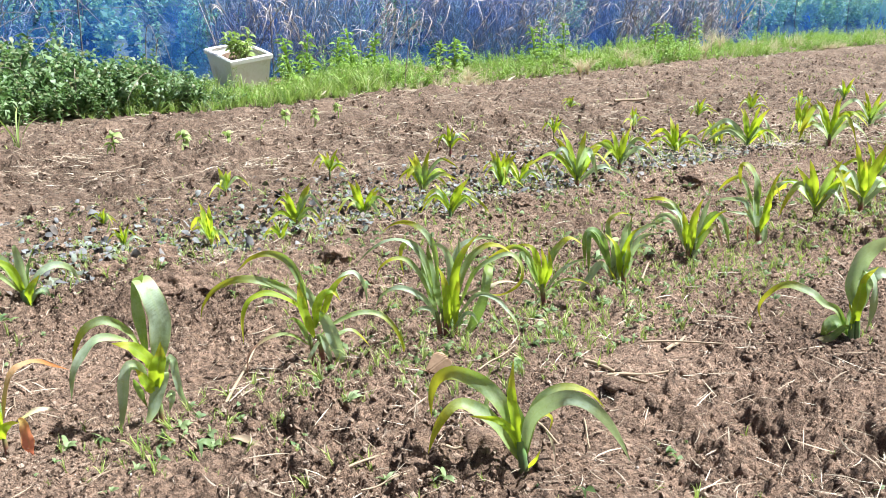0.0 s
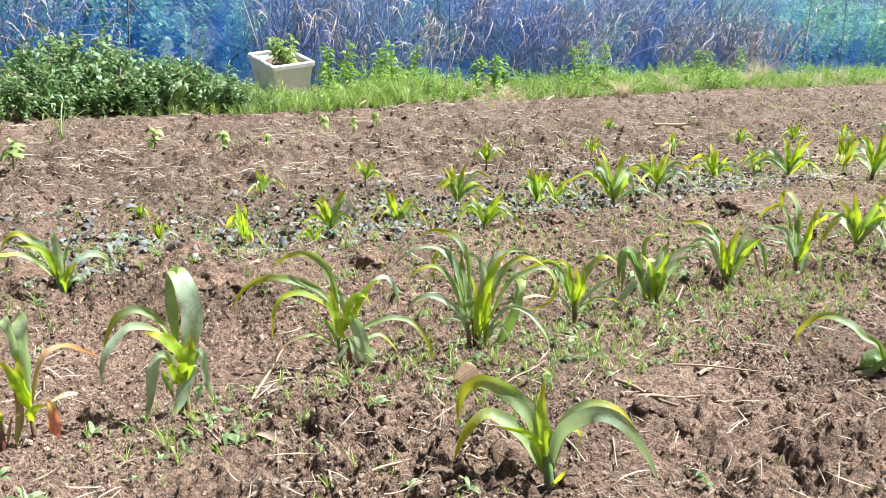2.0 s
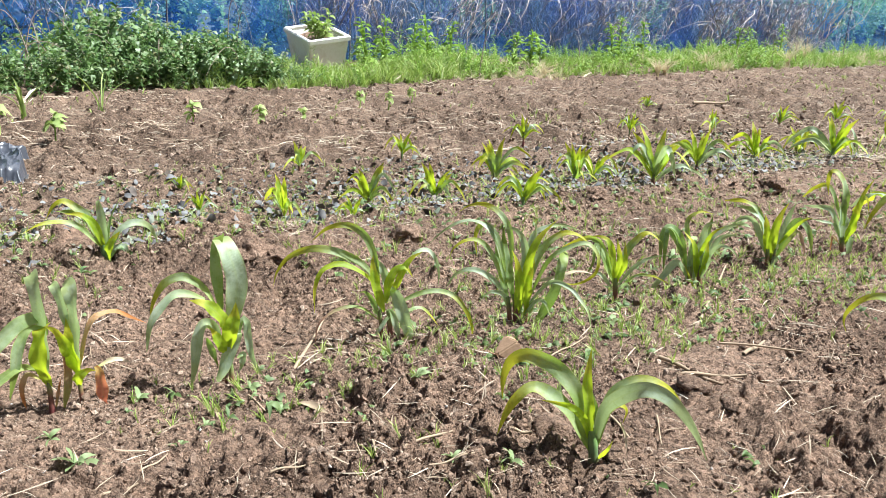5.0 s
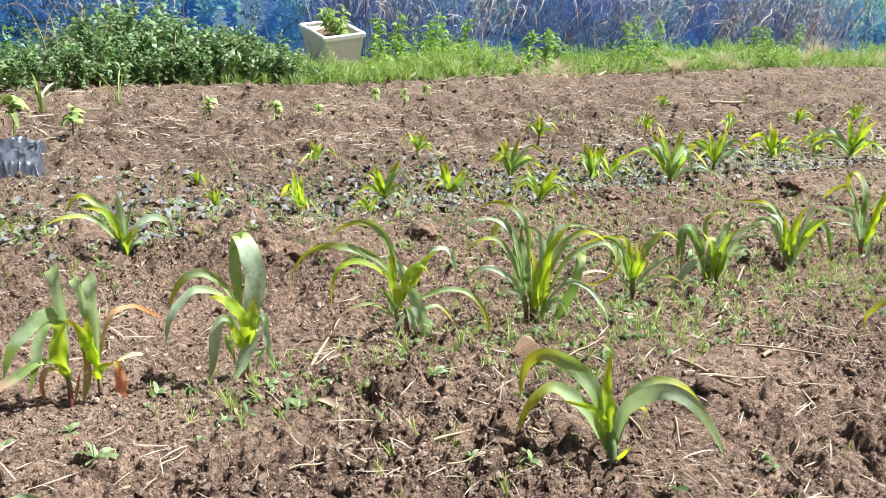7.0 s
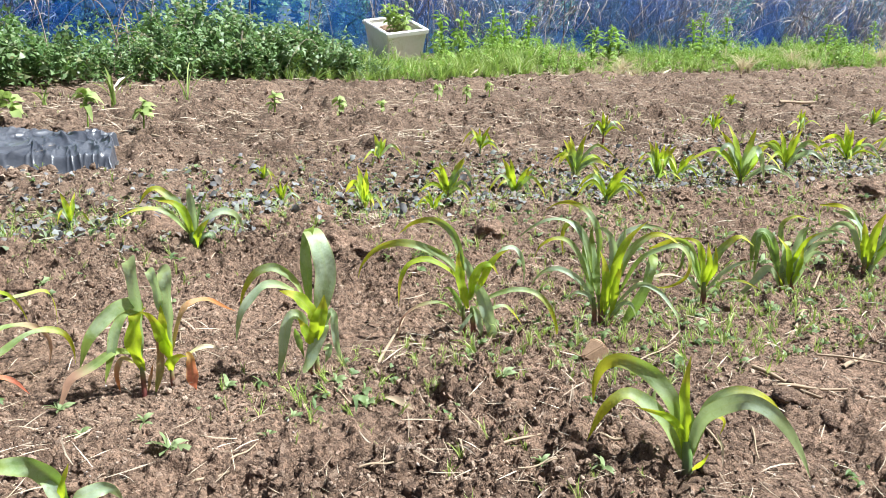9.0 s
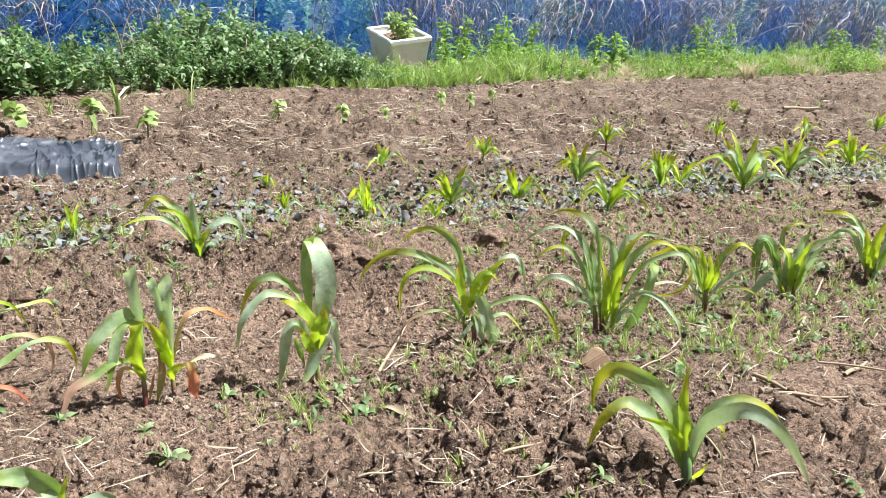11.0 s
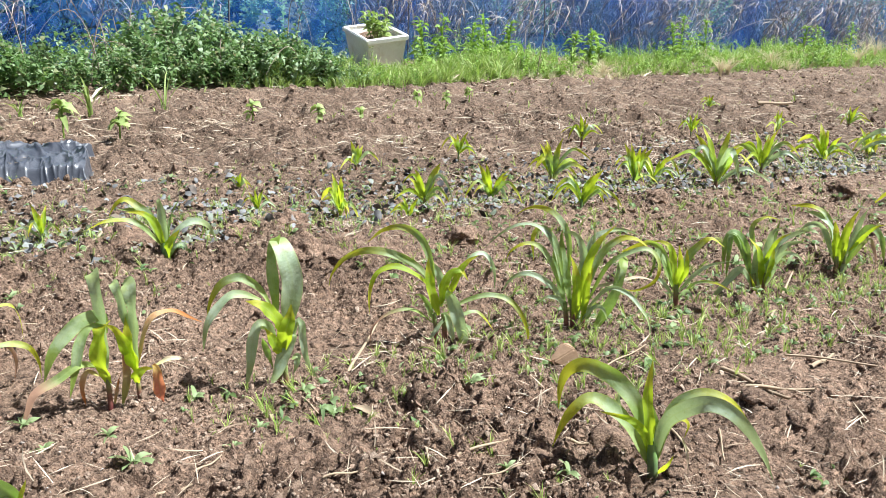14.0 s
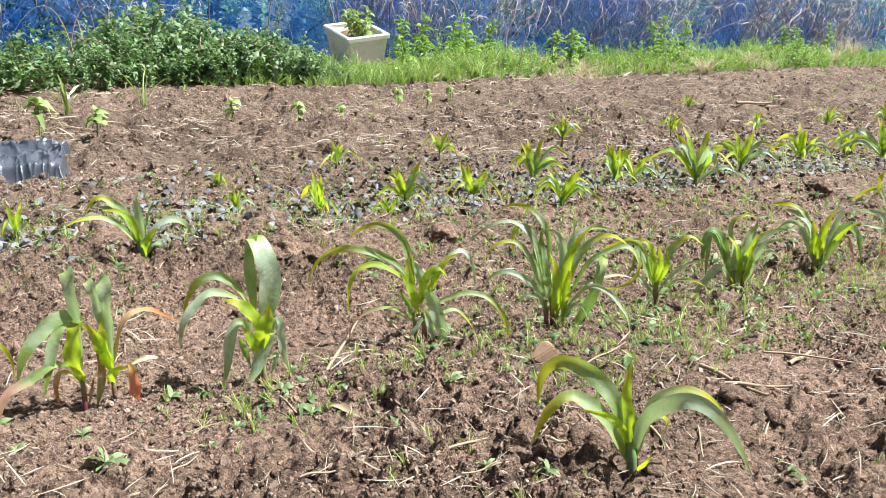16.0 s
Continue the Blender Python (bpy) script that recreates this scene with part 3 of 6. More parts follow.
stalk(plant, 0.000, -0.003, 0.066, 0.0046, STALK)
leaf(plant, "p", 0.0335, (-0.002, -0.001, 0.083), (-0.001, 0.000, 0.151), (-0.001, -0.001, 0.206), (-0.013, 0.016, 0.240), (-0.037, 0.050, 0.230))
leaf(plant, "p", 0.0205, (-0.007, -0.003, 0.135), (-0.014, -0.004, 0.179), (-0.020, -0.005, 0.214), (-0.032, -0.002, 0.245), (-0.050, 0.023, 0.229))
leaf(plant, "y", 0.0259, (-0.000, -0.000, 0.075), (-0.006, -0.022, 0.124), (-0.020, -0.032, 0.166), (-0.037, -0.043, 0.182))
leaf(plant, "y", 0.0281, (-0.000, -0.000, 0.066), (-0.002, -0.019, 0.112), (-0.006, -0.021, 0.157), (-0.015, -0.003, 0.183))
leaf(plant, "d", 0.0148, (0.002, 0.001, 0.089), (0.010, 0.006, 0.133), (0.023, 0.014, 0.170), (0.038, 0.023, 0.182), (0.060, 0.037, 0.182), (0.085, 0.053, 0.164), (0.104, 0.065, 0.150))
leaf(plant, "y", 0.0205, (-0.003, -0.001, 0.049), (0.005, -0.018, 0.074), (0.021, -0.016, 0.087), (0.034, -0.014, 0.086))
leaf(plant, "o", 0.0251, (0.025, 0.010, 0.084), (0.032, 0.010, 0.073), (0.035, 0.009, 0.041), (0.037, 0.008, 0.007), (0.038, 0.008, -0.019))
leaf(plant, "s", 0.0102, (0.027, 0.011, 0.081), (0.051, 0.027, 0.090), (0.069, 0.038, 0.085), (0.083, 0.047, 0.074))
leaf(plant, "k", 0.0162, (-0.029, -0.012, 0.009), (-0.020, -0.007, 0.056), (-0.020, -0.007, 0.102), (-0.026, -0.010, 0.144))
plant = corn_plant(-0.389, 1.397, "young green corn plant with arching leaves, growing in tilled soil")
stalk(plant, -0.006, -0.001, 0.046, 0.0057, STALK)
stalk(plant, 0.007, -0.001, 0.046, 0.0057, STALK)
leaf(plant, "p", 0.0442, (0.005, 0.001, 0.111), (0.017, 0.004, 0.169), (0.022, 0.005, 0.220), (0.009, 0.012, 0.264), (-0.009, 0.029, 0.291), (-0.032, 0.075, 0.275))
leaf(plant, "g", 0.0248, (-0.007, -0.002, 0.152), (-0.015, 0.013, 0.208), (-0.018, 0.013, 0.258), (-0.014, 0.031, 0.294), (-0.014, 0.062, 0.290))
leaf(plant, "t", 0.0183, (-0.020, -0.004, 0.175), (-0.036, -0.001, 0.200), (-0.058, -0.002, 0.218), (-0.081, -0.003, 0.225), (-0.111, -0.005, 0.211), (-0.133, -0.006, 0.175), (-0.142, -0.007, 0.138))
leaf(plant, "p", 0.0205, (-0.036, -0.008, 0.184), (-0.063, -0.022, 0.198), (-0.087, -0.034, 0.198), (-0.111, -0.047, 0.173), (-0.127, -0.055, 0.141), (-0.134, -0.058, 0.094))
leaf(plant, "y", 0.0291, (0.002, 0.000, 0.117), (-0.006, -0.021, 0.156), (-0.028, -0.030, 0.181), (-0.056, -0.041, 0.193))
leaf(plant, "y", 0.0345, (0.005, 0.001, 0.082), (0.012, -0.016, 0.126), (0.020, -0.015, 0.152), (0.023, -0.014, 0.181))
leaf(plant, "p", 0.0248, (-0.011, -0.002, 0.094), (-0.020, -0.008, 0.127), (-0.036, -0.018, 0.138), (-0.048, -0.025, 0.112), (-0.055, -0.029, 0.055), (-0.064, -0.035, 0.009))
leaf(plant, "p", 0.0323, (0.003, 0.001, 0.082), (0.009, -0.002, 0.112), (0.017, -0.005, 0.118), (0.006, -0.001, 0.082), (-0.008, -0.011, 0.038), (-0.029, -0.032, 0.001))
leaf(plant, "p", 0.0162, (0.018, 0.004, 0.093), (0.029, 0.007, 0.138), (0.036, 0.010, 0.132), (0.039, 0.011, 0.098), (0.047, 0.013, 0.053), (0.069, 0.020, 0.006))
leaf(plant, "g", 0.0151, (-0.035, -0.008, 0.106), (-0.030, 0.006, 0.073), (-0.020, 0.007, 0.038))
leaf(plant, "y", 0.0248, (-0.004, -0.001, 0.075), (-0.009, -0.022, 0.104), (-0.023, -0.031, 0.137))
leaf(plant, "p", 0.0151, (0.018, 0.004, 0.060), (0.028, 0.009, 0.066), (0.027, 0.008, 0.050), (0.021, 0.005, 0.031))
plant = corn_plant(-0.098, 1.685, "young green corn plant with arching leaves, growing in tilled soil")
stalk(plant, -0.007, -0.008, 0.078, 0.0052, STALK)
stalk(plant, 0.013, -0.008, 0.079, 0.0065, STALK)
leaf(plant, "t", 0.0198, (-0.008, 0.000, 0.119), (-0.033, 0.007, 0.162), (-0.060, 0.011, 0.189), (-0.103, 0.017, 0.208), (-0.148, 0.023, 0.216), (-0.187, 0.028, 0.210), (-0.226, 0.034, 0.188), (-0.252, 0.037, 0.152), (-0.260, 0.038, 0.120))
leaf(plant, "y", 0.0154, (-0.019, -0.000, 0.138), (-0.053, -0.027, 0.178), (-0.091, -0.037, 0.199), (-0.120, -0.045, 0.197), (-0.141, -0.052, 0.183), (-0.153, -0.055, 0.146), (-0.154, -0.056, 0.091))
leaf(plant, "t", 0.0187, (-0.015, 0.000, 0.145), (-0.028, 0.007, 0.209), (-0.052, 0.013, 0.255), (-0.091, 0.025, 0.272), (-0.136, 0.038, 0.260), (-0.172, 0.049, 0.227))
leaf(plant, "y", 0.0264, (-0.004, -0.000, 0.078), (-0.021, -0.018, 0.138), (-0.030, -0.019, 0.197), (-0.028, -0.019, 0.217))
leaf(plant, "p", 0.0220, (0.007, 0.000, 0.113), (-0.003, 0.002, 0.165), (-0.023, 0.006, 0.199), (-0.033, 0.008, 0.206))
leaf(plant, "y", 0.0220, (0.000, 0.000, 0.099), (0.005, -0.017, 0.152), (0.021, -0.015, 0.183), (0.043, -0.013, 0.189), (0.060, -0.012, 0.165))
leaf(plant, "y", 0.0187, (0.013, 0.000, 0.120), (0.026, -0.015, 0.153), (0.041, -0.012, 0.190), (0.059, -0.008, 0.212), (0.081, -0.004, 0.224))
leaf(plant, "p", 0.0121, (0.034, 0.001, 0.170), (0.061, 0.013, 0.210), (0.088, 0.025, 0.220), (0.108, 0.033, 0.199), (0.118, 0.037, 0.164), (0.118, 0.036, 0.131))
leaf(plant, "p", 0.0331, (-0.002, 0.000, 0.099), (0.006, -0.004, 0.130), (0.022, -0.010, 0.124), (0.040, -0.016, 0.080), (0.056, -0.021, 0.026), (0.070, -0.024, -0.037))
leaf(plant, "p", 0.0165, (0.001, 0.000, 0.079), (0.012, -0.002, 0.080), (0.024, -0.004, 0.045), (0.036, -0.007, 0.000))
leaf(plant, "t", 0.0143, (0.009, 0.000, 0.079), (0.045, 0.002, 0.108), (0.097, -0.001, 0.130), (0.142, -0.004, 0.127), (0.174, -0.006, 0.100), (0.197, -0.007, 0.049), (0.196, -0.007, -0.003))
leaf(plant, "t", 0.0099, (0.019, 0.000, 0.066), (0.052, 0.016, 0.077), (0.077, 0.025, 0.081), (0.098, 0.032, 0.065), (0.122, 0.039, 0.031))
leaf(plant, "g", 0.0154, (-0.013, 0.000, 0.057), (-0.030, 0.016, 0.096), (-0.048, 0.018, 0.117), (-0.063, 0.020, 0.115))
leaf(plant, "w", 0.0088, (-0.015, 0.000, 0.057), (-0.059, -0.008, 0.090), (-0.108, -0.017, 0.086), (-0.149, -0.025, 0.053), (-0.157, -0.027, 0.000))
leaf(plant, "p", 0.0110, (0.018, 0.000, 0.073), (0.000, -0.008, 0.061), (-0.021, -0.018, 0.029), (-0.036, -0.024, 0.034))
plant = corn_plant(0.208, 1.769, "young green corn plant with arching leaves, growing in tilled soil")
stalk(plant, -0.013, -0.009, 0.072, 0.0061, STALK)
stalk(plant, 0.003, -0.010, 0.081, 0.0075, STALK)
stalk(plant, 0.025, -0.003, 0.071, 0.0054, STALK)
leaf(plant, "p", 0.0152, (-0.019, 0.003, 0.045), (-0.043, 0.002, 0.099), (-0.082, -0.002, 0.132), (-0.117, -0.005, 0.142), (-0.150, -0.009, 0.128), (-0.171, -0.012, 0.093))
leaf(plant, "t", 0.0141, (-0.033, 0.005, 0.106), (-0.060, 0.009, 0.169), (-0.090, 0.009, 0.205), (-0.124, 0.008, 0.209), (-0.153, 0.007, 0.190), (-0.164, 0.006, 0.164))
leaf(plant, "t", 0.0162, (-0.030, 0.004, 0.134), (-0.046, 0.012, 0.200), (-0.069, 0.019, 0.237), (-0.090, 0.026, 0.243), (-0.103, 0.030, 0.215), (-0.097, 0.029, 0.161))
leaf(plant, "t", 0.0162, (-0.016, 0.002, 0.149), (-0.024, 0.007, 0.229), (-0.049, 0.021, 0.273), (-0.087, 0.043, 0.288), (-0.119, 0.062, 0.279), (-0.142, 0.075, 0.260))
leaf(plant, "p", 0.0130, (-0.029, 0.004, 0.120), (-0.057, 0.012, 0.211), (-0.090, 0.022, 0.246), (-0.132, 0.035, 0.248), (-0.175, 0.049, 0.221), (-0.215, 0.062, 0.178))
leaf(plant, "g", 0.0227, (-0.008, 0.001, 0.067), (-0.024, 0.018, 0.148), (-0.038, 0.021, 0.221), (-0.035, 0.020, 0.244))
leaf(plant, "p", 0.0217, (0.004, -0.001, 0.096), (0.015, 0.001, 0.172), (0.002, 0.001, 0.225), (-0.022, 0.005, 0.242), (-0.036, 0.010, 0.229))
leaf(plant, "y", 0.0238, (0.017, -0.002, 0.070), (0.021, -0.018, 0.166), (0.043, -0.014, 0.226), (0.082, -0.008, 0.268))
leaf(plant, "p", 0.0130, (0.019, -0.003, 0.112), (0.034, 0.004, 0.192), (0.035, 0.008, 0.261))
leaf(plant, "t", 0.0184, (0.018, -0.003, 0.084), (0.050, 0.004, 0.187), (0.093, 0.006, 0.230), (0.134, 0.007, 0.230), (0.173, 0.007, 0.200))
leaf(plant, "t", 0.0141, (0.027, -0.004, 0.071), (0.067, -0.010, 0.169), (0.114, -0.021, 0.207), (0.153, -0.031, 0.219), (0.178, -0.036, 0.188), (0.171, -0.034, 0.145), (0.130, -0.024, 0.118), (0.084, -0.014, 0.123))
leaf(plant, "g", 0.0293, (0.035, -0.005, -0.015), (0.061, -0.003, 0.034), (0.088, -0.017, 0.110), (0.097, -0.022, 0.166), (0.108, 0.019, 0.189), (0.102, 0.050, 0.174))
leaf(plant, "p", 0.0119, (0.021, -0.003, 0.050), (0.069, -0.030, 0.122), (0.111, -0.052, 0.120), (0.140, -0.066, 0.092), (0.159, -0.075, 0.063), (0.169, -0.077, 0.010))
leaf(plant, "y", 0.0260, (0.001, -0.000, 0.026), (0.003, -0.019, 0.103), (-0.007, -0.017, 0.164), (-0.020, -0.015, 0.195))
leaf(plant, "y", 0.0217, (0.021, -0.003, 0.028), (0.023, -0.020, 0.119), (0.035, -0.018, 0.174))
leaf(plant, "g", 0.0141, (0.008, -0.001, 0.034), (0.018, 0.007, 0.083), (0.046, -0.004, 0.097))
leaf(plant, "p", 0.0119, (0.018, -0.003, 0.028), (0.042, -0.013, 0.069), (0.063, -0.022, 0.072), (0.078, -0.027, 0.039))
leaf(plant, "p", 0.0119, (-0.010, 0.001, 0.032), (-0.029, -0.001, 0.077), (-0.063, -0.007, 0.088), (-0.090, -0.012, 0.066))
leaf(plant, "g", 0.0195, (-0.017, 0.002, 0.045), (-0.035, 0.021, 0.119), (-0.050, 0.025, 0.178), (-0.049, 0.024, 0.229))
leaf(plant, "g", 0.0152, (0.018, -0.003, 0.028), (0.035, 0.006, 0.043), (0.039, 0.004, 0.074))
leaf(plant, "s", 0.0108, (0.023, -0.003, 0.112), (0.090, 0.004, 0.125), (0.140, 0.010, 0.140), (0.187, 0.015, 0.131))
leaf(plant, "p", 0.0141, (0.007, -0.001, 0.110), (0.026, 0.006, 0.218), (0.063, 0.014, 0.245), (0.104, 0.022, 0.248), (0.146, 0.029, 0.233))
plant = corn_plant(0.502, 2.009, "young green corn plant with arching leaves, growing in tilled soil")
stalk(plant, -0.000, -0.006, 0.072, 0.0077, STALK)
leaf(plant, "y", 0.0224, (-0.006, 0.002, 0.057), (-0.020, -0.012, 0.128), (-0.033, -0.008, 0.175), (-0.056, 0.000, 0.187), (-0.076, 0.008, 0.184))
leaf(plant, "y", 0.0197, (-0.002, 0.000, 0.057), (-0.002, -0.017, 0.126), (-0.013, -0.014, 0.185))
leaf(plant, "t", 0.0224, (0.001, 0.000, 0.066), (0.017, 0.004, 0.143), (0.043, 0.003, 0.181), (0.071, 0.001, 0.200), (0.107, -0.003, 0.178))
leaf(plant, "t", 0.0145, (-0.012, 0.003, 0.071), (-0.040, 0.021, 0.150), (-0.070, 0.037, 0.172), (-0.101, 0.055, 0.159), (-0.139, 0.076, 0.133))
leaf(plant, "g", 0.0145, (-0.010, 0.003, 0.056), (-0.039, 0.019, 0.123), (-0.061, 0.020, 0.158), (-0.066, 0.018, 0.106), (-0.087, 0.017, 0.063))
leaf(plant, "p", 0.0118, (0.001, 0.000, 0.050), (0.038, -0.006, 0.105), (0.075, -0.012, 0.134), (0.116, -0.019, 0.148))
leaf(plant, "t", 0.0092, (0.005, -0.001, 0.035), (0.037, -0.017, 0.083), (0.079, -0.043, 0.096), (0.124, -0.069, 0.081))
leaf(plant, "p", 0.0118, (-0.009, 0.002, 0.040), (-0.050, 0.001, 0.085), (-0.080, -0.002, 0.065))
leaf(plant, "g", 0.0184, (0.001, 0.000, 0.050), (-0.023, 0.023, 0.115), (-0.036, 0.028, 0.143))
leaf(plant, "y", 0.0158, (-0.003, 0.001, 0.065), (0.010, -0.024, 0.122), (0.005, -0.024, 0.182))
leaf(plant, "p", 0.0118, (-0.000, 0.000, 0.034), (0.019, -0.020, 0.063), (0.037, -0.034, 0.041))
plant = corn_plant(0.75, 2.127, "young corn plant with some dried orange leaves, growing in soil")
stalk(plant, -0.011, -0.009, 0.066, 0.0075, STALK)
stalk(plant, 0.015, -0.007, 0.071, 0.0075, STALK)
leaf(plant, "p", 0.0273, (-0.017, 0.006, 0.026), (-0.015, 0.004, 0.091), (-0.018, 0.005, 0.143), (0.002, 0.031, 0.146))
leaf(plant, "y", 0.0246, (0.002, -0.001, 0.038), (-0.017, -0.012, 0.130), (-0.046, -0.001, 0.170))
leaf(plant, "y", 0.0259, (0.012, -0.004, 0.039), (0.013, -0.024, 0.101), (0.016, -0.026, 0.152))
leaf(plant, "g", 0.0259, (-0.019, 0.007, 0.034), (-0.048, 0.027, 0.142), (-0.079, 0.031, 0.174), (-0.096, 0.031, 0.141), (-0.095, 0.028, 0.055))
leaf(plant, "g", 0.0191, (-0.020, 0.007, 0.041), (-0.050, 0.024, 0.127), (-0.083, 0.023, 0.166), (-0.088, 0.020, 0.126), (-0.087, 0.015, 0.034))
leaf(plant, "p", 0.0259, (0.003, -0.001, 0.054), (0.009, 0.000, 0.142), (0.016, 0.001, 0.187), (0.040, -0.003, 0.202))
leaf(plant, "p", 0.0218, (0.011, -0.004, 0.055), (0.028, -0.001, 0.148), (0.075, -0.003, 0.187), (0.119, -0.005, 0.197))
leaf(plant, "p", 0.0178, (0.012, -0.004, 0.056), (0.044, -0.011, 0.146), (0.077, -0.020, 0.167), (0.104, -0.027, 0.166))
leaf(plant, "p", 0.0123, (0.012, -0.004, 0.047), (0.037, -0.027, 0.132), (0.070, -0.052, 0.138), (0.094, -0.068, 0.107))
leaf(plant, "g", 0.0178, (0.005, -0.002, 0.054), (0.027, 0.015, 0.166), (0.036, 0.017, 0.222))
leaf(plant, "p", 0.0232, (-0.015, 0.005, 0.026), (-0.052, 0.008, 0.076), (-0.084, 0.006, 0.043), (-0.110, 0.004, 0.009), (-0.136, 0.002, -0.025))
leaf(plant, "k", 0.0123, (-0.008, 0.003, -0.010), (-0.013, 0.005, 0.035), (-0.039, 0.011, 0.079))
leaf(plant, "y", 0.0109, (-0.001, 0.000, -0.037), (-0.011, -0.015, 0.019), (-0.037, -0.011, 0.074))
leaf(plant, "t", 0.0150, (-0.014, 0.005, 0.099), (-0.034, 0.021, 0.189), (-0.004, 0.018, 0.222), (0.036, 0.022, 0.217))
leaf(plant, "p", 0.0246, (-0.002, 0.001, 0.029), (-0.017, 0.005, 0.099), (-0.013, 0.004, 0.147))
leaf(plant, "y", 0.0137, (-0.002, 0.001, 0.085), (0.023, -0.019, 0.166), (0.056, -0.024, 0.193))
leaf(plant, "p", 0.0123, (0.011, -0.004, 0.031), (0.029, -0.024, 0.095), (0.047, -0.039, 0.085))
plant = corn_plant(0.266, 1.081, "young green corn plant with arching leaves, growing in tilled soil")
stalk(plant, -0.001, -0.009, 0.063, 0.0085, STALK_GREEN)
leaf(plant, "y", 0.0207, (-0.009, 0.003, 0.049), (-0.022, -0.012, 0.118), (-0.026, -0.011, 0.157), (-0.023, -0.011, 0.209))
leaf(plant, "t", 0.0297, (-0.009, 0.002, 0.049), (-0.030, 0.015, 0.113), (-0.057, 0.028, 0.147), (-0.086, 0.041, 0.163), (-0.116, 0.055, 0.166), (-0.137, 0.065, 0.149), (-0.146, 0.070, 0.117), (-0.146, 0.071, 0.080))
leaf(plant, "t", 0.0265, (-0.008, 0.002, 0.027), (-0.049, 0.008, 0.095), (-0.083, 0.009, 0.122), (-0.109, 0.010, 0.130), (-0.132, 0.009, 0.110), (-0.147, 0.009, 0.081), (-0.158, 0.008, 0.047))
leaf(plant, "y", 0.0141, (-0.013, 0.004, 0.048), (-0.026, -0.012, 0.089), (-0.045, -0.010, 0.108), (-0.069, -0.008, 0.114), (-0.093, -0.005, 0.117))
leaf(plant, "p", 0.0141, (-0.019, 0.005, 0.075), (-0.046, 0.029, 0.089), (-0.058, 0.039, 0.110), (-0.057, 0.036, 0.133))
leaf(plant, "t", 0.0173, (-0.004, 0.001, 0.045), (0.015, 0.007, 0.117), (0.043, 0.008, 0.145), (0.076, 0.009, 0.150), (0.107, 0.008, 0.137), (0.132, 0.007, 0.110))
leaf(plant, "p", 0.0273, (-0.003, 0.001, 0.033), (0.005, -0.006, 0.101), (0.027, -0.021, 0.134), (0.055, -0.039, 0.155), (0.083, -0.057, 0.153), (0.109, -0.072, 0.131), (0.129, -0.083, 0.101), (0.144, -0.091, 0.068))
leaf(plant, "t", 0.0132, (-0.000, 0.000, 0.031), (0.011, 0.004, 0.088), (0.029, 0.003, 0.108), (0.043, 0.002, 0.100), (0.039, 0.001, 0.077))
leaf(plant, "y", 0.0075, (0.004, -0.001, 0.015), (0.012, -0.024, 0.043), (0.019, -0.027, 0.062))
leaf(plant, "s", 0.0047, (0.032, -0.009, 0.084), (0.042, -0.011, 0.061), (0.048, -0.013, 0.021))
leaf(plant, "g", 0.0199, (-0.008, 0.002, 0.027), (-0.017, 0.018, 0.066), (-0.029, 0.021, 0.098), (-0.044, 0.024, 0.117))
leaf(plant, "g", 0.0182, (-0.001, 0.000, 0.041), (-0.002, 0.015, 0.079), (-0.011, 0.017, 0.125))
plant = corn_plant(-0.845, 2.002, "young green corn plant with arching leaves, growing in tilled soil")
stalk(plant, -0.000, -0.002, 0.049, 0.0094, STALK_GREEN)
leaf(plant, "t", 0.0238, (-0.007, -0.002, 0.041), (-0.033, 0.000, 0.117), (-0.062, -0.003, 0.146), (-0.094, -0.006, 0.166), (-0.120, -0.008, 0.152), (-0.140, -0.011, 0.118))
leaf(plant, "y", 0.0224, (-0.001, -0.000, 0.041), (-0.013, -0.024, 0.108), (-0.038, -0.037, 0.138), (-0.075, -0.055, 0.145))
leaf(plant, "g", 0.0269, (-0.004, -0.001, 0.041), (-0.031, 0.005, 0.108), (-0.068, -0.005, 0.135), (-0.111, -0.017, 0.141))
leaf(plant, "t", 0.0164, (-0.009, -0.003, 0.046), (-0.049, -0.023, 0.101), (-0.086, -0.046, 0.121), (-0.126, -0.070, 0.120), (-0.164, -0.093, 0.101))
leaf(plant, "p", 0.0298, (0.002, 0.001, 0.025), (-0.000, 0.001, 0.107), (-0.012, 0.006, 0.164), (-0.022, 0.024, 0.152))
leaf(plant, "p", 0.0254, (0.003, 0.001, 0.008), (0.022, 0.007, 0.061), (0.041, 0.012, 0.091), (0.076, 0.022, 0.108), (0.109, 0.031, 0.094), (0.128, 0.036, 0.050))
leaf(plant, "y", 0.0238, (0.004, 0.002, 0.005), (0.019, -0.013, 0.056), (0.046, -0.008, 0.092))
leaf(plant, "p", 0.0180, (0.005, 0.002, 0.001), (0.025, 0.004, 0.040), (0.050, 0.007, 0.043), (0.056, 0.007, 0.001))
leaf(plant, "g", 0.0104, (0.006, 0.002, 0.045), (0.012, 0.020, 0.113), (0.033, 0.034, 0.164))
leaf(plant, "g", 0.0269, (0.000, 0.000, 0.005), (-0.007, 0.010, 0.057), (-0.019, 0.004, 0.096))
leaf(plant, "p", 0.0120, (0.009, 0.003, 0.017), (0.053, 0.029, -0.004), (0.089, 0.050, 0.008), (0.118, 0.067, 0.021))
plant = corn_plant(1.057, 2.359, "young green corn plant with arching leaves, growing in tilled soil")
stalk(plant, -0.009, -0.004, 0.063, 0.0076, STALK)
stalk(plant, 0.010, -0.000, 0.064, 0.0076, STALK)
leaf(plant, "y", 0.0305, (-0.004, 0.002, 0.026), (-0.007, -0.015, 0.128), (0.004, -0.020, 0.180), (0.020, -0.026, 0.217))
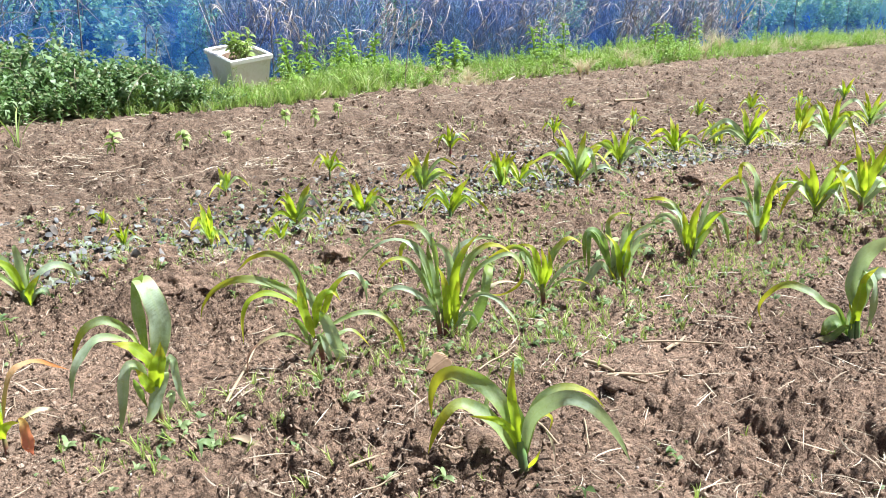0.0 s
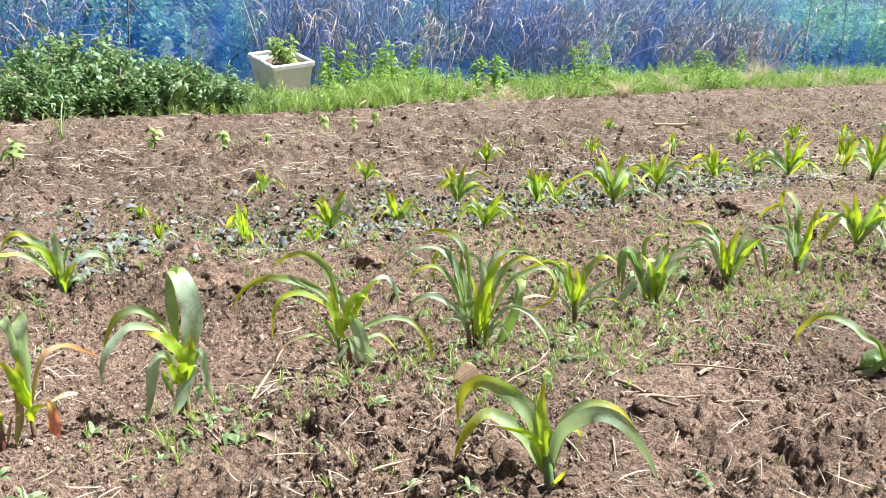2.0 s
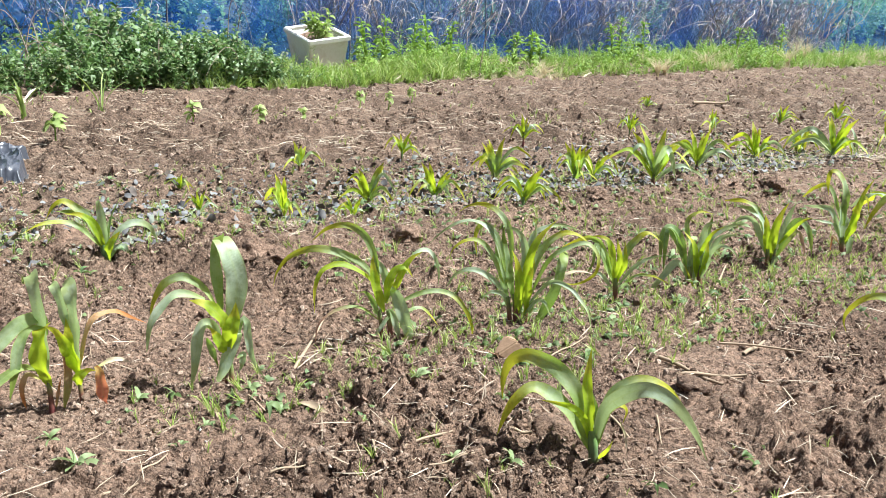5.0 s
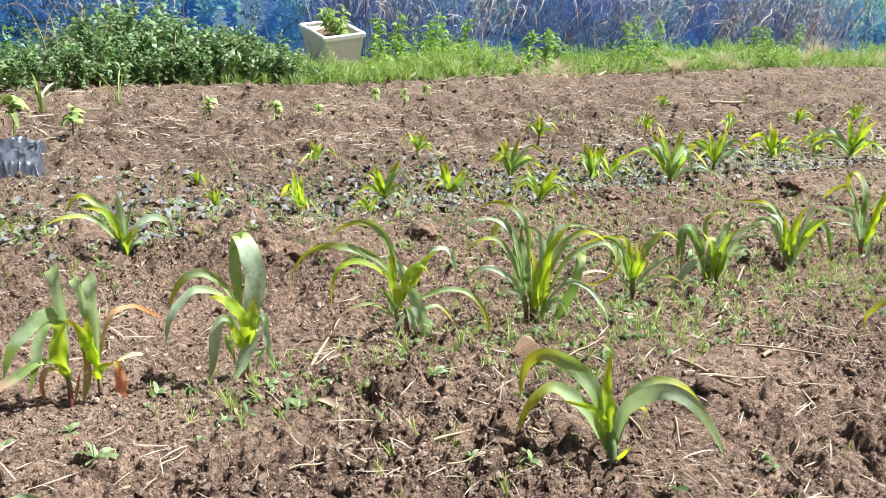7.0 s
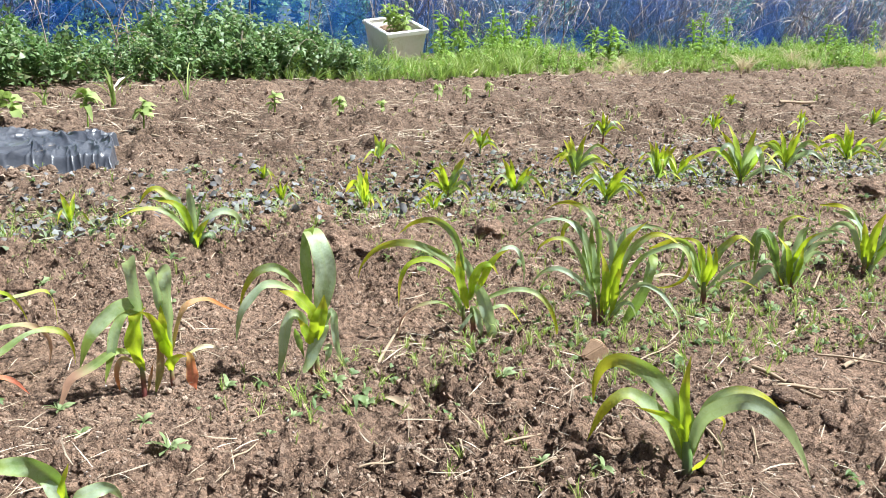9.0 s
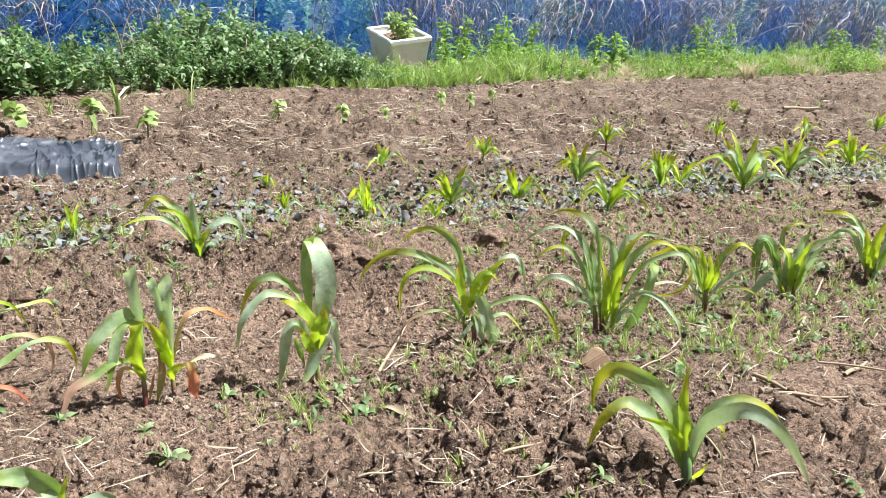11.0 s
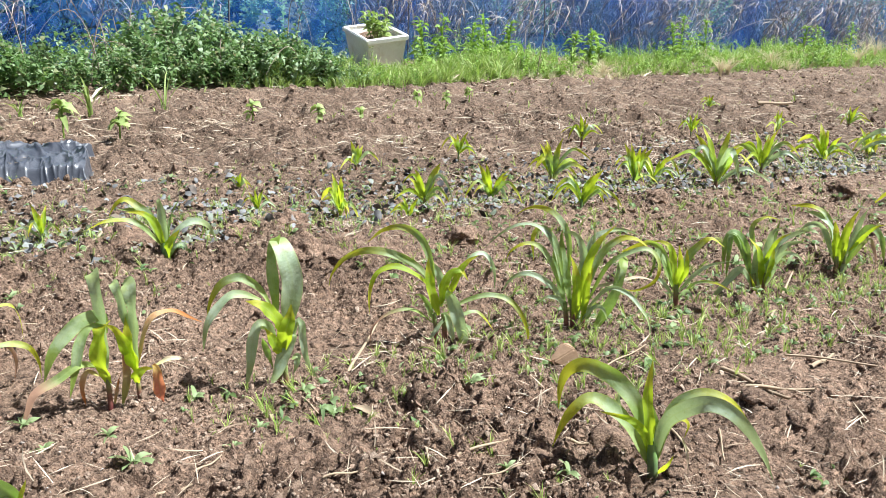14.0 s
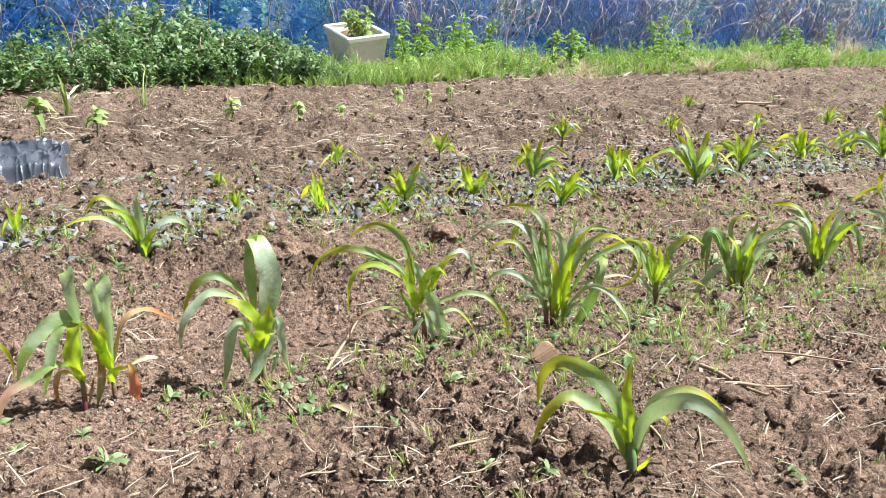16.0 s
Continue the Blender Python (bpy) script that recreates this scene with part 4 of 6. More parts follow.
leaf(plant, "p", 0.0224, (-0.009, 0.004, 0.044), (-0.032, 0.017, 0.142), (-0.063, 0.037, 0.176), (-0.103, 0.062, 0.185))
leaf(plant, "p", 0.0289, (-0.000, 0.000, 0.007), (-0.003, 0.001, 0.060), (0.006, -0.004, 0.113))
leaf(plant, "y", 0.0289, (-0.012, 0.005, 0.044), (-0.028, -0.007, 0.132), (-0.037, -0.004, 0.173))
leaf(plant, "g", 0.0241, (0.014, -0.006, 0.046), (0.047, -0.010, 0.145), (0.072, -0.023, 0.158), (0.095, -0.035, 0.118), (0.107, -0.041, 0.052))
leaf(plant, "p", 0.0224, (0.009, -0.004, 0.064), (0.032, -0.008, 0.166), (0.049, -0.011, 0.216))
leaf(plant, "y", 0.0145, (0.015, -0.006, 0.083), (0.056, -0.037, 0.158), (0.090, -0.047, 0.179))
leaf(plant, "w", 0.0145, (0.017, -0.007, 0.046), (0.053, -0.031, 0.128), (0.074, -0.044, 0.091), (0.082, -0.049, 0.049))
leaf(plant, "p", 0.0224, (-0.002, 0.001, 0.035), (0.008, -0.009, 0.036), (0.007, -0.006, -0.020))
leaf(plant, "g", 0.0224, (-0.004, 0.002, 0.016), (-0.017, 0.016, -0.015), (-0.039, 0.017, -0.045))
leaf(plant, "p", 0.0193, (-0.015, 0.006, 0.044), (-0.058, 0.017, 0.143), (-0.096, 0.026, 0.154), (-0.130, 0.033, 0.120))
leaf(plant, "t", 0.0177, (-0.013, 0.005, 0.063), (-0.041, 0.029, 0.166), (-0.079, 0.057, 0.199), (-0.130, 0.096, 0.192))
leaf(plant, "g", 0.0193, (0.011, -0.005, 0.036), (0.041, 0.003, 0.102), (0.071, -0.003, 0.120))
plant = corn_plant(1.338, 2.477, "young green corn plant with arching leaves, growing in tilled soil")
stalk(plant, -0.000, -0.008, 0.066, 0.0091, STALK)
leaf(plant, "p", 0.0483, (-0.005, 0.002, 0.037), (-0.016, 0.008, 0.134), (-0.016, 0.008, 0.204))
leaf(plant, "t", 0.0286, (-0.008, 0.004, 0.105), (-0.018, 0.013, 0.223), (-0.039, 0.026, 0.269), (-0.057, 0.038, 0.273), (-0.063, 0.041, 0.243), (-0.056, 0.038, 0.197))
leaf(plant, "y", 0.0232, (0.003, -0.001, 0.067), (0.014, -0.021, 0.168), (0.026, -0.024, 0.221), (0.048, -0.029, 0.266))
leaf(plant, "y", 0.0340, (0.001, -0.001, 0.048), (0.009, -0.025, 0.142), (0.011, -0.026, 0.195))
leaf(plant, "t", 0.0197, (0.006, -0.003, 0.068), (0.033, -0.002, 0.188), (0.048, -0.005, 0.196), (0.061, -0.008, 0.150))
leaf(plant, "g", 0.0268, (0.001, -0.001, 0.048), (0.013, 0.002, 0.066), (0.019, -0.002, 0.031), (0.017, 0.001, -0.022))
leaf(plant, "p", 0.0179, (-0.007, 0.003, 0.047), (-0.035, 0.013, 0.102), (-0.070, 0.023, 0.113), (-0.107, 0.034, 0.118))
leaf(plant, "p", 0.0179, (-0.010, 0.005, 0.066), (-0.041, 0.028, 0.146), (-0.071, 0.050, 0.154), (-0.110, 0.079, 0.151))
leaf(plant, "t", 0.0143, (-0.012, 0.006, 0.105), (-0.049, 0.045, 0.220), (-0.083, 0.081, 0.211), (-0.106, 0.106, 0.174))
leaf(plant, "d", 0.0122, (-0.008, 0.004, 0.037), (-0.032, 0.012, 0.066), (-0.034, 0.011, 0.017))
plant = corn_plant(1.097, 1.515, "young green corn plant with arching leaves, growing in tilled soil")
stalk(plant, 0.001, -0.003, 0.054, 0.0077, STALK_GREEN)
stalk(plant, -0.012, -0.002, 0.048, 0.0070, STALK_GREEN)
leaf(plant, "p", 0.0495, (-0.007, 0.005, 0.060), (-0.017, 0.011, 0.137), (-0.004, 0.005, 0.199), (0.024, -0.009, 0.234), (0.062, -0.029, 0.254))
leaf(plant, "y", 0.0308, (-0.010, 0.007, 0.026), (-0.012, -0.011, 0.110), (-0.008, -0.015, 0.156), (0.011, -0.031, 0.189))
leaf(plant, "p", 0.0374, (-0.006, 0.004, 0.040), (-0.003, 0.000, 0.133), (0.006, -0.008, 0.170), (0.020, -0.018, 0.145), (0.020, -0.018, 0.086), (0.013, -0.011, 0.025))
leaf(plant, "g", 0.0361, (-0.005, 0.003, 0.011), (-0.004, 0.016, 0.061), (-0.006, 0.018, 0.118))
leaf(plant, "t", 0.0214, (-0.015, 0.010, 0.019), (-0.032, 0.027, 0.069), (-0.055, 0.046, 0.081), (-0.073, 0.059, 0.100), (-0.088, 0.072, 0.108), (-0.115, 0.093, 0.114), (-0.138, 0.112, 0.101), (-0.158, 0.128, 0.071), (-0.164, 0.133, 0.043), (-0.156, 0.127, 0.015))
leaf(plant, "g", 0.0388, (-0.008, 0.006, 0.009), (-0.031, 0.026, 0.043), (-0.052, 0.029, 0.033), (-0.065, 0.031, 0.001))
leaf(plant, "w", 0.0174, (0.001, -0.001, 0.028), (-0.027, 0.003, 0.041), (-0.057, 0.005, 0.017), (-0.092, 0.009, 0.005), (-0.109, 0.009, -0.030), (-0.120, 0.010, -0.046))
leaf(plant, "y", 0.0227, (-0.009, 0.006, 0.020), (-0.020, -0.006, 0.069), (-0.028, -0.001, 0.102))
leaf(plant, "p", 0.0401, (-0.004, 0.002, 0.061), (0.005, 0.002, 0.139), (0.036, -0.006, 0.166), (0.081, -0.020, 0.142))
plant = corn_plant(-1.007, 1.25, "young corn plant with some dried orange leaves, growing in soil")
stalk(plant, -0.000, 0.008, 0.072, 0.0055, STALK)
leaf(plant, "t", 0.0173, (0.007, 0.005, 0.049), (0.028, 0.027, 0.065), (0.050, 0.047, 0.079), (0.081, 0.073, 0.104), (0.111, 0.099, 0.108), (0.133, 0.119, 0.095), (0.144, 0.129, 0.064), (0.146, 0.130, 0.025))
leaf(plant, "w", 0.0150, (0.008, 0.006, 0.060), (0.029, 0.030, 0.109), (0.048, 0.055, 0.124), (0.073, 0.087, 0.120), (0.094, 0.115, 0.099), (0.102, 0.125, 0.063), (0.095, 0.119, 0.013))
leaf(plant, "t", 0.0104, (0.008, 0.005, 0.072), (0.030, 0.043, 0.160), (0.051, 0.082, 0.172), (0.068, 0.113, 0.172), (0.087, 0.147, 0.170), (0.095, 0.163, 0.140), (0.096, 0.169, 0.075))
leaf(plant, "y", 0.0104, (0.009, 0.006, 0.083), (0.035, 0.035, 0.188), (0.051, 0.072, 0.189), (0.062, 0.099, 0.155), (0.068, 0.115, 0.115))
leaf(plant, "o", 0.0121, (0.006, 0.004, 0.033), (0.041, 0.015, 0.044), (0.077, 0.027, 0.035), (0.105, 0.035, 0.003))
leaf(plant, "p", 0.0231, (0.007, 0.005, 0.061), (0.008, 0.007, 0.127), (0.001, 0.005, 0.181))
leaf(plant, "g", 0.0231, (0.005, 0.004, 0.061), (-0.007, 0.003, 0.122), (-0.033, -0.026, 0.089))
plant = corn_plant(-0.615, 0.871, "young green corn plant with arching leaves, growing in tilled soil")
stalk(plant, 0.000, 0.001, 0.029, 0.0071, STALK_GREEN)
leaf(plant, "g", 0.0351, (0.000, 0.000, 0.016), (-0.009, 0.006, 0.047), (-0.024, -0.009, 0.077), (-0.041, -0.024, 0.092), (-0.067, -0.049, 0.099), (-0.083, -0.063, 0.080))
leaf(plant, "y", 0.0160, (0.001, 0.001, 0.013), (0.006, -0.015, 0.054), (0.015, -0.009, 0.092))
leaf(plant, "p", 0.0235, (0.002, 0.001, 0.012), (0.023, 0.011, 0.031), (0.051, 0.024, 0.036), (0.068, 0.031, 0.014))
leaf(plant, "p", 0.0201, (-0.001, -0.001, 0.020), (-0.022, -0.005, 0.056), (-0.035, -0.007, 0.064))


YOUNG_CORN = [
    (-0.82, 2.82, 0.10),
    (-0.97, 3.10, 0.09),
    (-0.50, 2.71, 0.17),
    (-0.26, 2.67, 0.10),
    (-0.23, 3.01, 0.17),
    (0.02, 3.10, 0.17),
    (0.33, 2.77, 0.17),
    (0.29, 3.58, 0.21),
    (0.65, 3.57, 0.19),
    (0.74, 3.60, 0.16),
    (0.94, 3.34, 0.27),
    (1.32, 3.96, 0.22),
    (1.78, 4.41, 0.21),
    (2.11, 4.61, 0.18),
    (2.20, 4.40, 0.28),
    (-0.57, 3.53, 0.14),
    (-0.14, 4.16, 0.15),
    (0.54, 4.68, 0.18),
    (1.26, 5.15, 0.14),
    (1.87, 5.42, 0.17),
    (2.52, 5.90, 0.16),
    (3.08, 6.22, 0.19),
    (-1.35, 2.32, 0.13),
    (1.73, 2.82, 0.28),
    (1.94, 2.87, 0.31),
    (2.49, 4.07, 0.28),
    (2.13, 4.68, 0.17),
    (2.83, 5.01, 0.23),
    (3.34, 5.97, 0.17),
    (3.94, 6.38, 0.21),
    (3.35, 5.08, 0.26),
    (1.79, 6.83, 0.12),
    (2.31, 3.36, 0.21),
    (1.80, 6.84, 0.11),
]
for n, (x, y, tall) in enumerate(YOUNG_CORN):
    young_corn(x, y, tall, 40 + n)


# ---- bean seedlings and grass tufts beyond the rows ----
def oval_leaf(length, width, droop=0.2, along=5):
    c = bend((0, 0, 0), (length * 0.5, 0, length * 0.12), (length, 0, -droop * length))
    return blade(c, width, 2, along, 0.2, 0.08, 3, point=0.6, broad=0.45)


def turned(soup, az, at, pitch=0.0):
    v, f, u = soup
    m = np.array(Euler((0, -pitch, az)).to_matrix())
    return v @ m.T + np.asarray(at), f, u


def bean(x, y, tall, seed):
    r = random.Random(seed)
    plant = root("bean_seedling", (x, y, float(ground_z(x, y, False))), "small pale green bean seedling standing in dry soil", "seedling", "bean seedlings")
    stem = part("stem", mesh_from("stem", *tube([(0, 0, -0.02), (0.004, 0, tall * 0.4), (0, 0.004, tall * 0.85)], [0.005, 0.004, 0.003], 6)), WEED, plant)
    for n in range(r.randint(8, 12)):
        form = oval_leaf(tall * r.uniform(0.24, 0.42), tall * r.uniform(0.16, 0.28), r.uniform(0.2, 0.9))
        part("leaf", mesh_from("leaf", *turned(form, r.uniform(0, 6.28), (0, 0, tall * r.uniform(0.45, 0.9)), r.uniform(-0.2, 0.6))), BEAN, stem)


for n, (x, y, tall) in enumerate([(-2.35, 3.73, 0.2), (-2.2, 4.16, 0.2), (-1.83, 4.0, 0.18), (-1.34, 4.66, 0.16), (-1.03, 5.0, 0.15), (-0.77, 5.0, 0.11), (-0.5, 5.92, 0.13), (-0.29, 5.84, 0.11), (-0.14, 6.45, 0.12)]):
    bean(x, y, tall, 300 + n)


def grass_tuft(x, y, tall, count, seed, material=GRASS, label="tuft of long narrow green grass blades", spreadout=0.35, wide=None):
    r = random.Random(seed)
    tuft = root("grass_tuft", (x, y, float(ground_z(x, y, False)) - 0.01), label, "grass", "grass tufts")
    for n in range(count):
        az, l = r.uniform(0, 6.28), tall * r.uniform(0.55, 1.1)
        o = l * r.uniform(0.05, spreadout)
        tip = (math.cos(az) * o * 2, math.sin(az) * o * 2, l * r.uniform(0.75, 1.0))
        part("blade", mesh_from("blade", *blade(bend((r.uniform(-.02, .02), r.uniform(-.02, .02), -0.01), (tip[0] * 0.3, tip[1] * 0.3, l * 0.6), tip), wide or 0.012 + 0.02 * tall, 2, 7, 0.3, 0, n, broad=0.2)), material, tuft)


grass_tuft(-1.99, 5.03, 0.34, 6, 5, wide=0.01)
grass_tuft(-2.3, 4.7, 0.26, 7, 6)
grass_tuft(-2.75, 4.75, 0.2, 6, 7)


# ---- clods, stones, sticks ----
def rock(name, x, y, size, material, label, category, seed, up=0.0):
    """A broken, crumbly lump."""
    bm = bmesh.new()
    bmesh.ops.create_icosphere(bm, subdivisions=3 if max(size) < 0.04 else 4, radius=1)
    off = Vector((seed * 3.1, seed * 1.7, seed * 0.9))
    for v in bm.verts:
        d = v.co.normalized()
        k = 1 + 0.5 * noise.noise(d * 1.2 + off) + 0.3 * noise.noise(d * 3.3 + off)
        k += sum(a * abs(noise.noise(d * f + off)) for a, f in ((0.22, 7), (0.16, 13), (0.1, 24))) - 0.12
        v.co = Vector((d.x * k * size[0], d.y * k * size[1], d.z * k * size[2]))
    me = bpy.data.meshes.new(name)
    bm.to_mesh(me)
    bm.free()
    for p in me.polygons:
        p.use_smooth = True
    ob = thing(name, me, material, label, category)
    ob.matrix_world = pose(x, y, float(ground_z(x, y, False)) + size[2] * 0.3 + up, 0, 0, seed * 47)
    return ob


def angular_stone(x, y, size, seed):
    r = random.Random(seed)
    bm = bmesh.new()
    for n in range(13):
        d = Vector((r.gauss(0, 1), r.gauss(0, 1), r.gauss(0, 1))).normalized()
        bm.verts.new(Vector((d.x, d.y * 0.8, d.z * 0.85)) * size)
    hull = bmesh.ops.convex_hull(bm, input=bm.verts)
    bmesh.ops.delete(bm, geom=[v for v in hull["geom_interior"] if isinstance(v, bmesh.types.BMVert)], context="VERTS")
    bmesh.ops.bevel(bm, geom=list(bm.edges), offset=size * 0.06, segments=2, affect="EDGES")
    me = bpy.data.meshes.new("stone")
    bm.to_mesh(me)
    bm.free()
    thing("stone", me, STONE, "angular tan stone lying on the soil", "stone").location = (x, y, float(ground_z(x, y, False)) + size * 0.55)


angular_stone(0.165, 1.52, 0.036, 4)
CLODS = [
    (-1.01, 2.18, 0.17), (-0.74, 2.33, 0.12), (-0.62, 2.46, 0.15), (-0.50, 2.11, 0.13), (0.61, 2.92, 0.11), (1.41, 3.28, 0.13),
    (0.21, 1.17, 0.075), (0.10, 1.11, 0.056), (0.31, 1.09, 0.055), (0.51, 1.36, 0.07), (-1.14, 2.37, 0.08), (-0.07, 2.37, 0.1),
    (0.30, 2.15, 0.09), (0.54, 1.91, 0.085), (0.13, 1.86, 0.055), (-1.13, 1.67, 0.07), (0.56, 1.28, 0.06), (-0.42, 2.10, 0.09),
]
for n, (x, y, s) in enumerate(CLODS):
    rock("soil_clod", x, y, (s * 0.5, s * 0.42, s * 0.3), CLUMP, "crumbly brown clod of dug soil", "clod", n + 5)


def stick(x0, y0, x1, y1, radius, label="pale dry stalk lying on the soil", sag=0.0025):
    pts = []
    for a in np.linspace(0, 1, 9):
        x, y = x0 + (x1 - x0) * a, y0 + (y1 - y0) * a
        pts.append((x - x0, y - y0, sag * math.sin(a * 7)))
    z = float(max(ground_z(x0 + (x1 - x0) * a, y0 + (y1 - y0) * a) for a in (0.2, 0.5, 0.8))) + radius * 0.6
    ob = thing("dry_stalk", mesh_from("dry_stalk", *tube(pts, [radius * (1.1 - 0.4 * a) for a in np.linspace(0, 1, 9)], 7)), TWIG, label, "dry stalk", "dry stalks")
    ob.location = (x0, y0, z)


STALKS = [
    (-0.28, 1.43, -0.25, 1.78, 0.006), (0.48, 1.50, 0.57, 1.37, 0.007), (-0.04, 1.08, 0.08, 1.17, 0.004), (-0.23, 0.98, -0.17, 1.01, 0.003),
    (-0.08, 1.05, -0.10, 1.16, 0.003), (-1.08, 2.03, -1.15, 2.33, 0.008), (-0.80, 2.55, -0.73, 2.40, 0.006), (0.07, 1.04, 0.00, 1.00, 0.003),
    (0.65, 1.76, 0.86, 2.2, 0.006), (0.66, 1.51, 0.73, 1.58, 0.007), (0.49, 1.41, 0.63, 1.41, 0.006), (0.41, 1.25, 0.39, 1.14, 0.003),
    (0.13, 1.14, 0.17, 1.13, 0.005), (-1.76, 3.94, -1.48, 3.68, 0.014), (0.32, 1.24, 0.35, 1.12, 0.004), (-0.48, 0.96, -0.43, 1.0, 0.004),
]
for x0, y0, x1, y1, rad in STALKS + [(-0.44, 1.02, -0.41, 1.08, 0.003), (2.1, 6.6, 2.4, 6.7, 0.02), (0.25, 1.5, 0.35, 1.62, 0.003), (-0.33, 1.3, -0.27, 1.22, 0.003), (0.62, 1.55, 0.9, 1.5, 0.004)]:
    stick(x0, y0, x1, y1, rad * 0.6)
chip = thing("dry_leaf_chip", mesh_from("dry_leaf_chip", *blade(bend((0, 0, 0.004), (0.03, -0.018, 0.01), (0.06, -0.036, 0.003)), 0.013, 4, 8, 0.3, 0.1, 2)), TWIG, "curled pale dry husk lying on the soil", "dry husk")
chip.location = (-0.235, 1.27, float(ground_z(-0.19, 1.24)) + 0.004)


# ---- loose cover of the field ----
def field_points(count, seed, near=0.75, far=7.5, power=1.6):
    """Points of the field, denser towards its near end."""
    r = np.random.RandomState(seed)
    y = near + (far - near) * r.rand(count) ** power
    x = (r.rand(count) * 2 - 1) * (0.22 + 0.66 * y) + 0.02 * y
    keep = y < edge_y(x) - 0.05
    return x[keep], y[keep], r


def crumb(seed):
    bm = bmesh.new()
    bmesh.ops.create_icosphere(bm, subdivisions=2, radius=1)
    off = Vector((seed * 2.3, 4.0, seed))
    v = np.array([c.co * (1 + 0.55 * noise.noise(c.co * 1.3 + off) + 0.35 * noise.noise(c.co * 4.1 + off)) for c in bm.verts]) * (1, 0.85, 0.75)
    bm.verts.index_update()
    f = np.array([[q.index for q in g.verts] for g in bm.faces])
    bm.free()
    return v, f, np.zeros((len(v), 2))


def grain(seed):
    """A tiny angular lump of eight faces."""
    r = np.random.RandomState(seed)
    v = np.array([(1, 0, 0), (0, 1, 0), (-1, 0, 0), (0, -1, 0), (0, 0, 0.9), (0, 0, -0.9)], float) * r.uniform(0.6, 1.25, (6, 1)) + r.uniform(-0.2, 0.2, (6, 3))
    f = np.array([(0, 1, 4), (1, 2, 4), (2, 3, 4), (3, 0, 4), (1, 0, 5), (2, 1, 5), (3, 2, 5), (0, 3, 5)])
    return v, f, np.zeros((6, 2))


def clump(seed):
    """A knobbly lump of twenty faces."""
    bm = bmesh.new()
    bmesh.ops.create_icosphere(bm, subdivisions=1, radius=1)
    bm.verts.index_update()
    r = np.random.RandomState(seed)
    v = np.array([c.co for c in bm.verts]) * r.uniform(0.35, 1.45, (len(bm.verts), 1)) * (1.1, 0.85, 0.75)
    f = np.array([[q.index for q in g.verts] for g in bm.faces])
    bm.free()
    return v, f, np.zeros((len(v), 2))


CLUMPS = [clump(k) for k in range(16)]
GRAINS = [grain(k) for k in range(16)]
for shapes, count, seed, near, far, power, least, most, steep in ((GRAINS, 60000, 20, 0.7, 2.5, 1.05, 0.0013, 0.0034, 1.6), (CLUMPS, 17000, 21, 0.7, 2.6, 1.05, 0.0028, 0.0068, 2.2), (GRAINS, 30000, 23, 2.3, 5.2, 1.05, 0.002, 0.006, 1.6), (CLUMPS, 7000, 27, 2.4, 6.0, 1.05, 0.005, 0.013, 2.2), (GRAINS, 26000, 24, 4.8, 13.5, 1.05, 0.004, 0.014, 1.5)):
    x, y, r = field_points(count, seed, near, far, power)
    heap = np.clip(0.66 + 1.5 * fbm(x, y, 0.28, 3, 333), 0.12, 1)
    keep = r.rand(len(x)) < heap
    x, y = x[keep], y[keep]
    size = least + (most - least) * r.rand(len(x)) ** steep
    stuff("soil_crumbs", spread(shapes, on_ground(x, y) + np.stack([0 * x, 0 * x, size * 0.25], -1), r.rand(len(x)) * 6.28, size, 0.6, seed), CRUMB, "small crumbs and lumps of brown soil", "soil crumbs", False)
for count, seed, near, far, least, most in ((1700, 25, 0.75, 4.5, 0.005, 0.015), (900, 26, 4.0, 13.0, 0.009, 0.024)):
    x, y, r = field_points(count, seed, near, far, 1.2)
    stuff("soil_lumps", spread([crumb(k) for k in range(8)], on_ground(x, y, 0.004), r.rand(len(x)) * 6.28, least + (most - least) * r.rand(len(x)) ** 2.5, 0.4, seed), CLUMP, "loose lumps of brown soil", "soil lumps")
x, y, r = field_points(420, 22, 0.8, 5)
stuff("pebbles", spread([grain(k + 30) for k in range(6)], on_ground(x, y), r.rand(len(x)) * 6.28, 0.0015 + 0.004 * r.rand(len(x)) ** 2, 0.2, 4), PEBBLE, "small grey and white pebbles in the soil", "pebbles")


def straw_shape(seed):
    r = np.random.RandomState(seed)
    k = r.uniform(-0.07, 0.07)
    c = bend((-0.5, 0, 0.0), (0, k, 0.02 + 0.03 * r.rand()), (0.5, 0, r.uniform(0, 0.08)))
    return blade(c, r.uniform(0.018, 0.04), 1, 3, 0.0, 0, seed, broad=0.15, point=2.5)


STRAWS = [straw_shape(k) for k in range(8)]
for count, seed, near, far, power, least, most in ((7000, 31, 0.75, 2.6, 1.1, 0.01, 0.085), (17000, 34, 2.4, 5.5, 1.1, 0.014, 0.09), (56000, 35, 4.0, 13.5, 1.1, 0.035, 0.16)):
    x, y, r = field_points(count, seed, near, far, power)
    keep = r.rand(len(x)) < np.clip(0.6 + 1.2 * fbm(x, y, 0.4, 3, 410), 0.15, 1)
    x, y = x[keep], y[keep]
    stuff("straw_bits", spread(STRAWS, on_ground(x, y) + (0, 0, 0.006 + 0.1 * least), r.rand(len(x)) * 6.28, least + (most - least) * r.rand(len(x)) ** 2.2, 0.15, seed), STRAW, "scattered bits of pale dry straw and roots", "straw")


def dead_leaf(seed):
    r = np.random.RandomState(seed)
    c = bend((-0.5, 0, 0.02), (0, 0.05, 0.1 + 0.12 * r.rand()), (0.5, 0, r.uniform(0, 0.15)))
    return blade(c, r.uniform(0.5, 0.8), 2, 4, r.uniform(-0.5, 0.4), 0.15, seed, broad=0.45, point=0.5)


